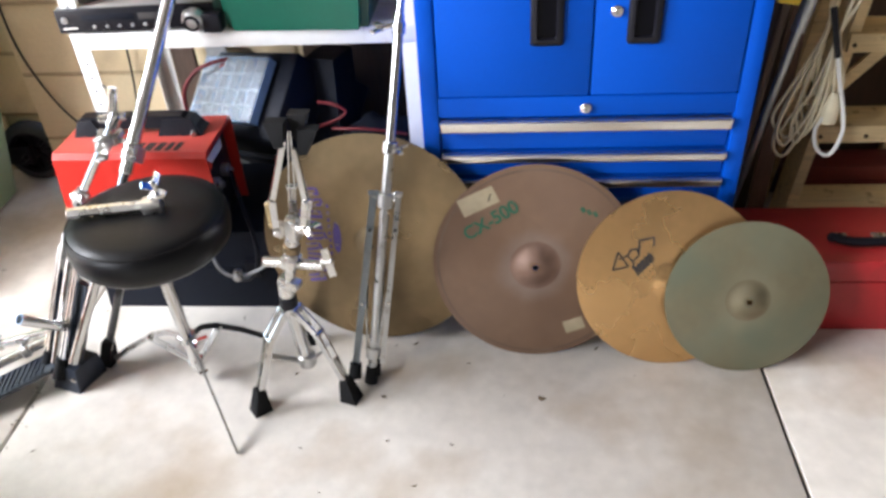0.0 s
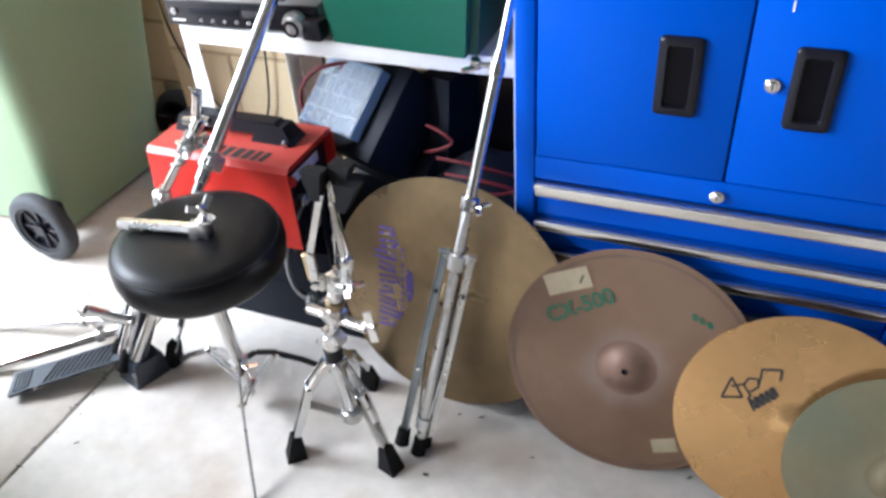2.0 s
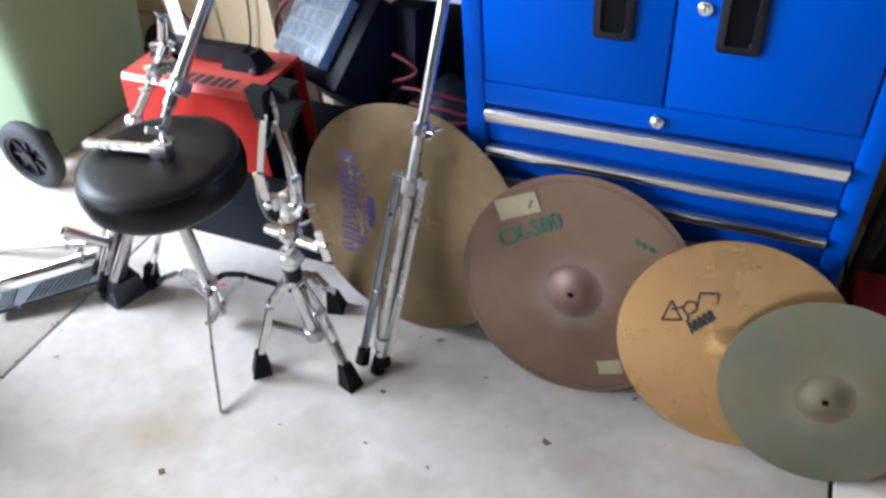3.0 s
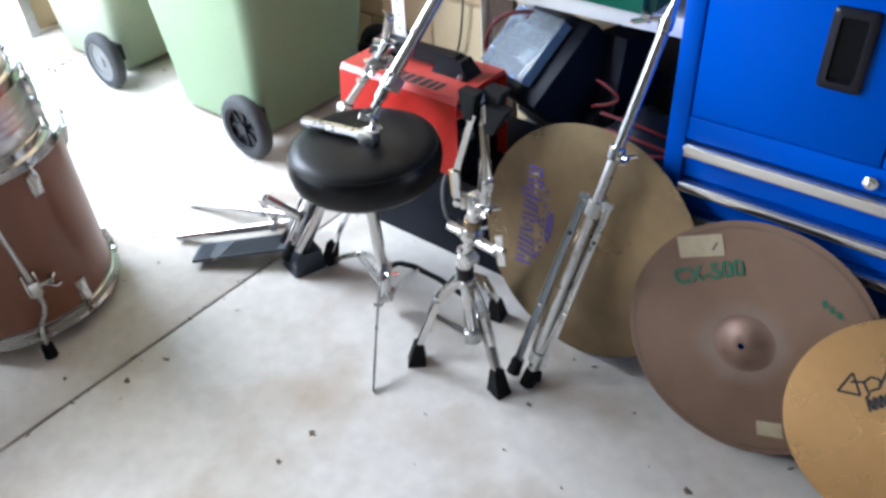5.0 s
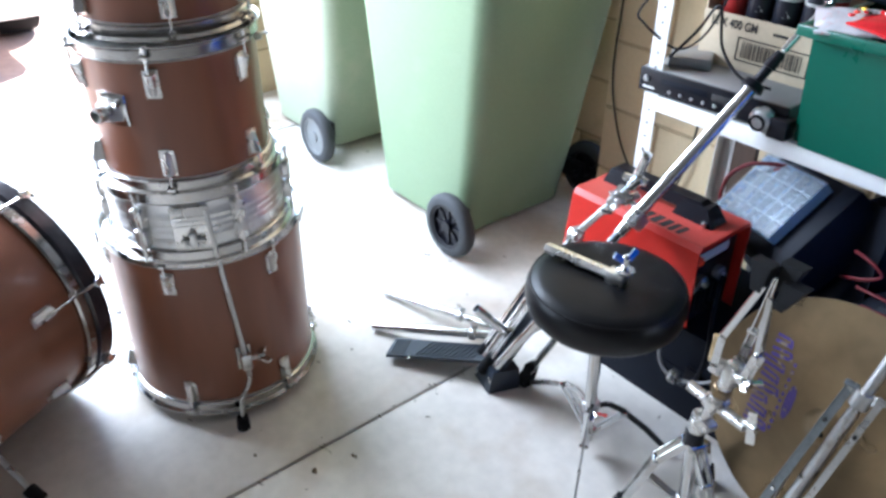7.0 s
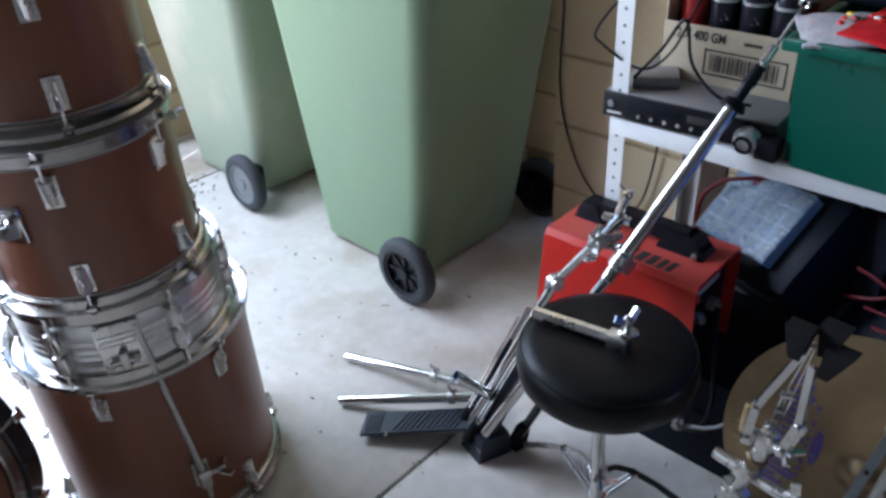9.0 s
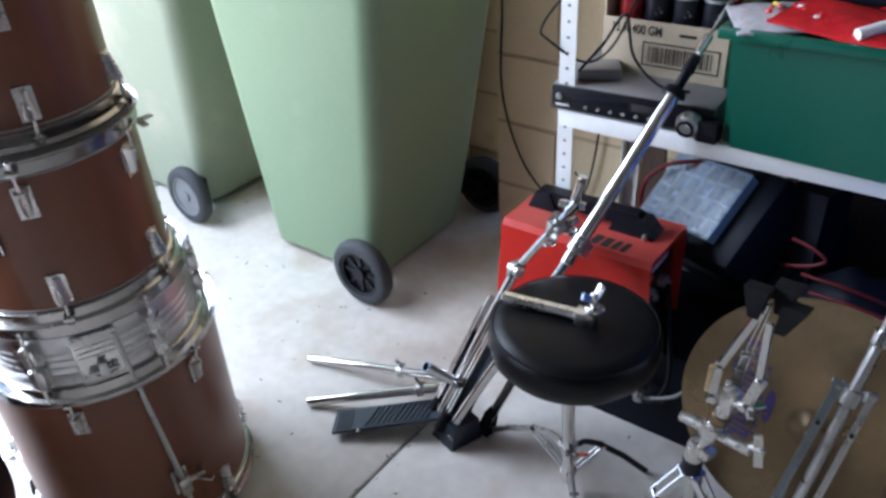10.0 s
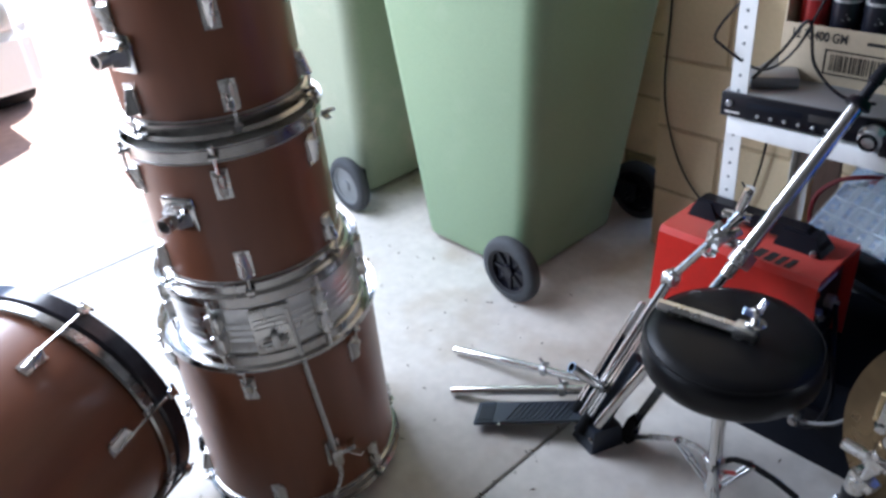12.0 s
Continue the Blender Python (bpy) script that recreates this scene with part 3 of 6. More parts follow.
# Gold cymbal with a black line drawing of a mark.
gold, h = cymbal("shiny golden bronze cymbal with a black printed emblem", (0.477, 1.487, 0.001), 0.194, 18, 0, BRONZE_GOLD, bell_r=0.045, bell_h=0.014, bow=0.006)


def stroke(points, parent, hh, ox, oy, turn, w=0.0016):
    bm = None
    for (xa, ya), (xb, yb) in zip(points, points[1:]):
        d = Vector((xb - xa, yb - ya))
        k = Vector((-d.y, d.x)).normalized() * w
        piece = patch([(xa - k.x, ya - k.y), (xb - k.x, yb - k.y), (xb + k.x, yb + k.y), (xa + k.x, ya + k.y)])
        bm = piece if bm is None else join(bm, piece)
    bm.transform(on_bow(parent, hh, ox, oy, turn))
    part("emblem_line", bm, INK, parent, "black printed line")


stroke([(-0.045, -0.020), (-0.030, 0.018), (-0.012, -0.016), (-0.045, -0.020)], gold, h, -0.078, 0.050, 8, 0.0019)
stroke([(-0.030, 0.002), (-0.012, 0.008), (0.000, -0.010), (-0.004, -0.020)], gold, h, -0.078, 0.050, 8, 0.0019)
stroke([(-0.012, 0.006), (-0.004, 0.020), (0.010, 0.020), (0.012, 0.006), (0.000, -0.004)], gold, h, -0.078, 0.050, 8, 0.0019)
stroke([(0.012, 0.010), (0.016, 0.038), (0.046, 0.040), (0.044, 0.022)], gold, h, -0.078, 0.050, 8, 0.0019)
for i in range(5):
    stroke([(-0.018 + i * 0.010, -0.012), (-0.013 + i * 0.010, 0.008), (-0.009 + i * 0.010, 0.006), (-0.012 + i * 0.010, -0.010)], gold, h, -0.062, 0.034, 48, 0.0022)

green, h = cymbal("small dull green patinated cymbal leaning in front of others", (0.632, 1.466, 0.001), 0.167, 18, 0, BRONZE_GREEN, bell_r=0.046, bell_h=0.023, bell_mat=BELLWEAR)


BAND = ringed("dark_edge_patina", (0.125, 0.080, 0.055), 0.55, 0.35, ((0.17, 0.115, 0.08), 9.0, 0.45, 0.70))
rim_r = 0.219
band = lathe([(a, 0.011 * (1 - ((a - 0.054) / (rim_r - 0.054)) ** 1.7) + e) for a, e in ((0.2050, 0.0004), (0.2075, 0.0007), (0.2105, 0.0004))], 96)
part("worn_band", band, BAND, brown, "darker worn ring")


# ---- drums ----
def hoop(r, z, up):
    """A flanged steel hoop whose outer lip is towards up."""
    s = 1 if up else -1
    return lathe([(r - 0.007, z), (r - 0.0005, z), (r + 0.004, z + s * 0.003), (r + 0.004, z + s * 0.020), (r + 0.010, z + s * 0.025),
                  (r + 0.010, z + s * 0.027), (r + 0.002, z + s * 0.024), (r + 0.001, z + s * 0.006), (r - 0.007, z + s * 0.004)], 72, closed=True)


def lug_mesh(h=0.058):
    bm = hull([(0, -0.013, -h / 2), (0.004, -0.013, -h / 2), (0.004, 0.013, -h / 2), (0, 0.013, -h / 2)],
              [(0, -0.013, h / 2), (0.004, -0.013, h / 2), (0.004, 0.013, h / 2), (0, 0.013, h / 2)], 0.001)
    def arc(w, deep, z):
        return [(0.003 + deep * math.sin(k * math.pi / 6), -w * math.cos(k * math.pi / 6), z) for k in range(7)]
    bm = join(bm, hull(arc(0.0065, 0.007, -h * 0.40), arc(0.0105, 0.018, h * 0.40), 0.0015))
    return finish("lug", bm, LUGMETAL)


LUG = lug_mesh(0.050)
LUG_SHORT = lug_mesh(0.050)


def drum(name, label, category, cx, cy, z0, z1, r, lugs, shell_mat, lean=(0, 0), head=True, group="stacked drums"):
    m = pose(cx, cy, z0, lean[0], lean[1], 0)
    t = thing(name, None, label, category, group, m=m)
    H = z1 - z0
    e = 0.022
    wall = 0.006
    part("shell", lathe([(r, e), (r, H - e), (r - wall, H - e), (r - wall, e)], 96, closed=True), shell_mat, t, smooth=60)
    part("hoop", hoop(r + 0.003, H - e - 0.003, True), HOOPSTEEL, t, "chromed steel hoop")
    part("hoop", hoop(r + 0.003, e + 0.003, False), HOOPSTEEL, t, "chromed steel hoop")
    part("skin", lathe([(0, H - e + 0.002), (r - 0.004, H - e + 0.002), (r + 0.002, H - e - 0.006), (r + 0.0005, H - e - 0.006), (r - 0.005, H - e), (0, H - e)], 72), HEAD, t)
    part("skin", lathe([(0, e - 0.002), (r - 0.004, e - 0.002), (r + 0.002, e + 0.006), (r + 0.0005, e + 0.006), (r - 0.005, e), (0, e)], 72), HEAD, t)
    for a in lugs:
        for top in (True, False):
            zc = (H - 0.064) if top else 0.060
            turn = Matrix.Rotation(radians(a), 4, "Z") @ Matrix.Translation((r, 0, zc)) @ (Matrix() if top else Matrix.Rotation(math.pi, 4, "X"))
            lg = share("lug", LUG, t, turn, "chrome lug")
            zr = (H - 0.004) if top else 0.004
            d = Vector((math.cos(radians(a)), math.sin(radians(a)), 0)) * (r + 0.014)
            bm = join(rod((d.x, d.y, zc), (d.x, d.y, zr), 0.0028, n=8), rod((d.x, d.y, zr - 0.003), (d.x, d.y, zr + (0.008 if top else -0.003)), 0.0045, n=8),
                      box((r + 0.006, -0.008, (H - 0.016 if top else 0.010)), (r + 0.022, 0.008, (H - 0.010 if top else 0.016)), 0.001, Matrix.Rotation(radians(a), 4, "Z")))
            part("tension_rod", bm, CHROME, t)
    return t


def ring_angles(first, n):
    return [first + 360 * i / n for i in range(n)]


FT = (-1.298, 0.951)
ft = drum("floor_tom", "reddish-brown floor tom with chrome hoops standing on the floor", "drum", FT[0], FT[1], 0.030, 0.439, 0.206, ring_angles(-45, 6), DRUMWRAP)
for a in (-11, 109, 229):
    d = Vector((math.cos(radians(a)), math.sin(radians(a)), 0))
    s = Vector((-d.y, d.x, 0))
    z = 0.142
    part("leg_bracket", join(hull([d * 0.2045 + s * u * 0.017 + Vector((0, 0, z + w)) for u, w in ((-1, -0.032), (1, -0.032), (1, 0.032), (-1, 0.032))],
                                  [d * 0.2135 + s * u * 0.015 + Vector((0, 0, z + w)) for u, w in ((-1, -0.030), (1, -0.030), (1, 0.030), (-1, 0.030))], 0.002),
                             box((0.212, -0.011, z - 0.020), (0.238, 0.011, z + 0.020), 0.003, Matrix.Rotation(radians(a), 4, "Z"))), CHROME, ft)
    part("wing_bolt", join(wing_nut(d * 0.226 + s * 0.026 + Vector((0, 0, z)), s, 0.017), rod(d * 0.226 + s * 0.010 + Vector((0, 0, z)), d * 0.226 + s * 0.030 + Vector((0, 0, z)), 0.004, n=10)), LUGMETAL, ft)
    top = 0.522 if a == -11 else 0.30
    slant = s * -0.030 if a == -11 else Vector()
    leg = sweep([d * 0.226 + slant + Vector((0, 0, top)), d * 0.226 + slant * 0.5 + Vector((0, 0, 0.33)), d * 0.226 + Vector((0, 0, 0.15)), d * 0.228 + Vector((0, 0, 0.085)),
                 d * 0.232 - s * 0.022 + Vector((0, 0, 0.045)), d * 0.242 - s * 0.030 + Vector((0, 0, -0.006))], 0.0052, n=10)
    lg = part("leg", leg, STEEL, ft, "bent steel leg rod")
    part("rubber_foot", rod(d * 0.241 - s * 0.030 + Vector((0, 0, 0.004)), d * 0.244 - s * 0.031 + Vector((0, 0, -0.0295)), 0.013, 0.015, 14), RUBBER, lg)

SN = (-1.252, 0.934)
sn_z0, sn_z1 = 0.439, 0.590


def snare_drum():
    m = pose(SN[0], SN[1], sn_z0, 0.6, -0.8, 0)
    t = thing("snare_drum", None, "chrome steel snare drum sitting on the floor tom", "drum", "stacked drums", m=m)
    H, r = sn_z1 - sn_z0, 0.174
    prof = [(r, 0.022), (r, 0.030)]
    for i in range(4):
        z = 0.048 + i * 0.014
        prof += [(r, z), (r + 0.0014, z + 0.003), (r + 0.0014, z + 0.006), (r, z + 0.009)]
    prof += [(r, H - 0.030), (r, H - 0.022), (r - 0.002, H - 0.022), (r - 0.002, 0.022)]
    part("shell", lathe(prof, 96, closed=True), SNARESTEEL, t)
    part("hoop", hoop(r + 0.003, H - 0.025, True), HOOPSTEEL, t)
    part("hoop", hoop(r + 0.003, 0.025, False), HOOPSTEEL, t)
    part("skin", lathe([(0, H - 0.020), (r - 0.004, H - 0.020), (r + 0.002, H - 0.028), (0, H - 0.026)], 64), HEAD, t)
    part("skin", lathe([(0, 0.020), (r - 0.004, 0.020), (r + 0.002, 0.028), (0, 0.026)], 64), HEAD, t)
    for a in ring_angles(-58, 6):
        tube = rod((r + 0.014, 0, 0.030), (r + 0.014, 0, H - 0.030), 0.0055, n=10)
        tube = join(tube, box((r - 0.001, -0.0125, 0.034), (r + 0.019, 0.0125, H * 0.5 - 0.003), 0.004), box((r - 0.001, -0.0125, H * 0.5 + 0.003), (r + 0.019, 0.0125, H - 0.034), 0.004),
                    box((r - 0.001, -0.009, 0.045), (r + 0.004, 0.009, H - 0.045), 0.001), rod((r + 0.014, 0, 0.002), (r + 0.014, 0, H - 0.002), 0.0028, n=8))
        tube.transform(Matrix.Rotation(radians(a), 4, "Z"))
        part("tube_lug", tube, LUGMETAL, t)
    for a, w in ((-27, 0.036), (153, 0.026)):
        rot = Matrix.Rotation(radians(a), 4, "Z")
        plate = part("strainer_plate", box((r + 0.002, -w, 0.026), (r + 0.006, w, H - 0.030), 0.002, rot), LUGMETAL, t, "dulled strainer plate")
        part("strainer_lever", join(box((r + 0.006, -0.007, 0.034), (r + 0.018, 0.007, 0.070), 0.003, rot), box((r + 0.010, -0.024, 0.048), (r + 0.017, 0.024, 0.055), 0.002, rot),
                                    rod(rot @ Vector((r + 0.006, -0.014, 0.040)), rot @ Vector((r + 0.014, -0.014, 0.040)), 0.005, n=12), rod(rot @ Vector((r + 0.006, 0.014, 0.040)), rot @ Vector((r + 0.014, 0.014, 0.040)), 0.005, n=12)), STEEL, plate)
        for k in range(3):
            part("plate_groove", box((r + 0.0055, -w + 0.004, 0.078 + k * 0.010), (r + 0.0075, w - 0.004, 0.081 + k * 0.010), 0.0008, rot), STEEL, plate)
    return t


snare_drum()
T2 = (-1.243, 0.926)
t2 = drum("tom_drum", "reddish-brown tom drum with chrome lugs stacked on the snare", "drum", T2[0], T2[1], 0.590, 0.862, 0.160, ring_angles(-33, 6), DRUMWRAP, (0.5, -0.5))


def tom_mount(t, r, a, z):
    rot = Matrix.Rotation(radians(a), 4, "Z")
    p = part("mount_plate", box((r - 0.002, -0.030, z - 0.030), (r + 0.005, 0.030, z + 0.030), 0.003, rot), CHROME, t, "square chrome mounting plate")
    out = hull([(r + 0.004, -0.020, z - 0.020), (r + 0.004, 0.020, z - 0.020), (r + 0.004, 0.020, z + 0.020), (r + 0.004, -0.020, z + 0.020)],
               [(r + 0.028, -0.013, z - 0.013), (r + 0.028, 0.013, z - 0.013), (r + 0.028, 0.013, z + 0.013), (r + 0.028, -0.013, z + 0.013)], 0.003)
    out = join(out, pipe((r + 0.026, 0, z), (r + 0.046, 0, z), 0.013, 0.003))
    out.transform(rot)
    part("mount_socket", out, STEEL, p)
    part("wing_bolt", wing_nut(rot @ Vector((r + 0.016, 0.014, z + 0.010)), rot @ Vector((0, 1, 0.3)), 0.012), CHROME, p)


tom_mount(t2, 0.160, -62, 0.160)
part("wing_bolt", wing_nut(Matrix.Rotation(radians(42), 4, "Z") @ Vector((0.172, 0, 0.252)), (0.7, 0.7, 0), 0.014), STEEL, t2)
T1 = (-1.282, 0.940)
t1 = drum("tom_drum", "reddish-brown small tom drum on top of the stack", "drum", T1[0], T1[1], 0.862, 1.112, 0.153, ring_angles(-17, 6), DRUMWRAP, (0.4, 0.6))
tom_mount(t1, 0.153, -75, 0.135)


def bass_drum():
    c, u = Vector((-1.503, 0.545, 0.285)), Vector((0.87, 0.49, 0))
    away = Vector((-u.y, u.x, 0))
    m = Matrix.Translation(c) @ Matrix((u, Vector((0, 0, 1)), away)).transposed().to_4x4()
    m = Matrix.Translation(c) @ Matrix(((u.x, 0, -away.x), (u.y, 0, -away.y), (0, 1, 0))).to_4x4()
    # own axes: x along the floor, y up, z towards the camera side
    t = thing("bass_drum", None, "large reddish-brown bass drum with dark hoops standing on the floor", "drum", m=m)
    r, L = 0.262, 0.38
    part("shell", lathe([(r, 0.012), (r, L - 0.012), (r - 0.007, L - 0.012), (r - 0.007, 0.012)], 120, closed=True), DRUMWRAP, t, smooth=60)
    for z, s in ((0.0, -1), (L, 1)):
        part("hoop", lathe([(r + 0.006, z - s * 0.012), (r + 0.018, z - s * 0.004), (r + 0.018, z + s * 0.030), (r + 0.006, z + s * 0.030)], 120, closed=True), HOOPBLACK, t, "dark lacquered hoop")
        part("hoop_band", lathe([(r + 0.001, z - s * 0.034), (r + 0.010, z - s * 0.034), (r + 0.014, z - s * 0.030), (r + 0.014, z - s * 0.0125), (r + 0.001, z - s * 0.0125)], 120, closed=True), HOOPSTEEL, t, "chrome band")
        part("skin", lathe([(0, z + s * 0.004), (r + 0.004, z + s * 0.004), (r + 0.004, z - s * 0.010), (r + 0.002, z - s * 0.010), (r, z), (0, z + s * 0.001)], 96), HEAD, t)
    for a in ring_angles(15, 8):
        for top in (False, True):
            z = 0.104 if not top else L - 0.104
            # lugs lie along the shell
            rot = Matrix.Rotation(radians(a), 4, "Z") @ Matrix.Translation((r, 0, z)) @ (Matrix.Rotation(math.pi, 4, "X") if not top else Matrix())
            share("lug", LUG, t, rot, "chrome lug")
            d = Vector((math.cos(radians(a)), math.sin(radians(a)), 0))
            zz = -0.034 if not top else L + 0.034
            bm = rod(d * (r + 0.018) + Vector((0, 0, z)), d * (r + 0.024) + Vector((0, 0, zz)), 0.003, n=8)
            bm = join(bm, box((r + 0.010, -0.009, min(zz, zz + (0.02 if not top else -0.02))), (r + 0.030, 0.009, max(zz, zz + (0.02 if not top else -0.02))), 0.002, Matrix.Rotation(radians(a), 4, "Z")),
                      strip(d * (r + 0.026) + Vector((-d.y, d.x, 0)) * -0.014 + Vector((0, 0, zz)), d * (r + 0.026) + Vector((-d.y, d.x, 0)) * 0.014 + Vector((0, 0, zz)), 0.006, 0.003, d))
            part("tension_rod", bm, CHROME, t)
    return t, m


bass, bm_pose = bass_drum()
inv = bm_pose.inverted()
sp = part("spur", sweep([inv @ Vector(p) for p in ((-1.285, 0.385, 0.165), (-1.225, 0.420, 0.090), (-1.150, 0.455, 0.018))], 0.006, 10), STEEL, bass, "steel spur leg")
part("spur_bracket", box((-0.022, -0.022, -0.030), (0.022, 0.022, 0.030), 0.004, Matrix.Translation(inv @ Vector((-1.285, 0.385, 0.165)))), CHROME, bass)
part("rubber_foot", rod(inv @ Vector((-1.160, 0.450, 0.024)), inv @ Vector((-1.132, 0.463, 0.004)), 0.014, 0.016, 14), RUBBER, sp)


# ---- drum throne ----
def drum_throne():
    c = Vector((-0.540, 1.412, 0))
    t = thing("drum_throne", c, "round black vinyl drum throne on a thin chrome tripod", "stool")
    r, top = 0.152, 0.462
    prof = [(0, top + 0.004), (0.07, top + 0.003), (r - 0.03, top - 0.002), (r - 0.010, top - 0.010), (r - 0.001, top - 0.026), (r, top - 0.045), (r - 0.004, top - 0.066), (r - 0.016, top - 0.080), (0, top - 0.082)]
    seat = part("seat", lathe(prof, 72, Matrix.Translation((c.x, c.y, 0))), VINYL, t, "padded black vinyl seat", smooth=60)
    part("piping", lathe([(r - 0.0075 + 0.0018 * math.cos(a), top - 0.0125 + 0.0018 * math.sin(a)) for a in [i * math.pi / 4 for i in range(8)]], 72, Matrix.Translation((c.x, c.y, 0)), closed=True), VINYL, seat)
    part("seat_plate", rod((c.x, c.y, top - 0.098), (c.x, c.y, top - 0.083), 0.06, n=32), BLACK, t)
    part("pole", rod((-0.545, 1.427, 0.03), (-0.550, 1.416, top - 0.09), 0.0125, n=20), CHROME, t, "chrome centre pole")
    hub = Vector((-0.549, 1.430, 0.122))
    low = Vector((-0.548, 1.433, 0.052))
    part("collar", rod(hub - Vector((0, 0, 0.010)), hub + Vector((0, 0, 0.012)), 0.0185, n=18), STEEL, t)
    part("collar", rod(low - Vector((0, 0, 0.008)), low + Vector((0, 0, 0.008)), 0.0165, n=18), STEEL, t)
    part("wing_bolt", wing_nut(hub + Vector((0.02, -0.012, 0)), (1, -0.4, 0), 0.014), CHROME, t)
    up = Vector((0, 0, 1))
    feet = (Vector((-0.405, 1.221, 0.004)), Vector((-0.775, 1.470, 0.006)), Vector((-0.432, 1.560, 0.006)))
    for i, f in enumerate(feet):
        d = Vector((f.x - hub.x, f.y - hub.y, 0)).normalized()
        side = Vector((-d.y, d.x, 0))
        long = Vector((f.x - hub.x, f.y - hub.y, 0)).length
        at = lambda u, z: Vector((hub.x, hub.y, 0)) + d * long * u + up * z
        line = [at(0.07, 0.122), at(0.20, 0.128), at(0.38, 0.112), at(0.70, 0.062), at(1.0, 0.004)]
        leg = None
        for a, b in zip(line, line[1:]):
            bar = strip(a, b + (b - a) * 0.02, 0.012 if i else 0.010, 0.0042, up, 0.0012)
            leg = bar if leg is None else join(leg, bar)
        lg = part("leg", leg, BLACK if i == 2 else STEEL, t, "black folding leg" if i == 2 else "thin folding tripod leg")
        for k in (-1, 1):
            part("brace", strip(Vector((low.x, low.y, low.z)) + d * 0.014 + side * k * 0.005, at(0.42, 0.105) + side * k * 0.005, 0.008, 0.0022, up), STEEL, t)
        part("rivet", rod(at(0.42, 0.106) - side * 0.009, at(0.42, 0.106) + side * 0.009, 0.004, n=10), CHROME, lg)
        part("rivet", rod(at(0.09, 0.122) - side * 0.009, at(0.09, 0.122) + side * 0.009, 0.0045, n=10), CHROME, lg)
    return t


drum_throne()


def cymbal_arm():
    z = 0.462 + 0.0155
    a, b = Vector((-0.668, 1.378, z)), Vector((-0.520, 1.404, z))
    t = thing("chrome_boom", (-0.59, 1.39, 0.465), "short chrome boom rod with wing nut lying on the seat", "drum hardware")
    part("arm", rod(a, b, 0.0105, n=6, edge=0.002), LUGMETAL, t)
    part("clamp", join(box((-0.014, -0.013, -0.013), (0.022, 0.013, 0.013), 0.003, Matrix.Translation(b) @ Matrix.Rotation(radians(10), 4, "Z")),
                       rod(b + Vector((0.016, 0.004, 0.010)), b + Vector((0.016, 0.006, 0.042)), 0.006, n=12)), LUGMETAL, t)
    part("wing_nut", wing_nut(b + Vector((0.016, 0.006, 0.034)), (-0.35, 0.1, 1), 0.016), CHROME, t)
    part("washer", rod(b + Vector((0.018, 0.004, 0.016)), b + Vector((0.018, 0.005, 0.024)), 0.017, n=20), CHROME, t)


cymbal_arm()


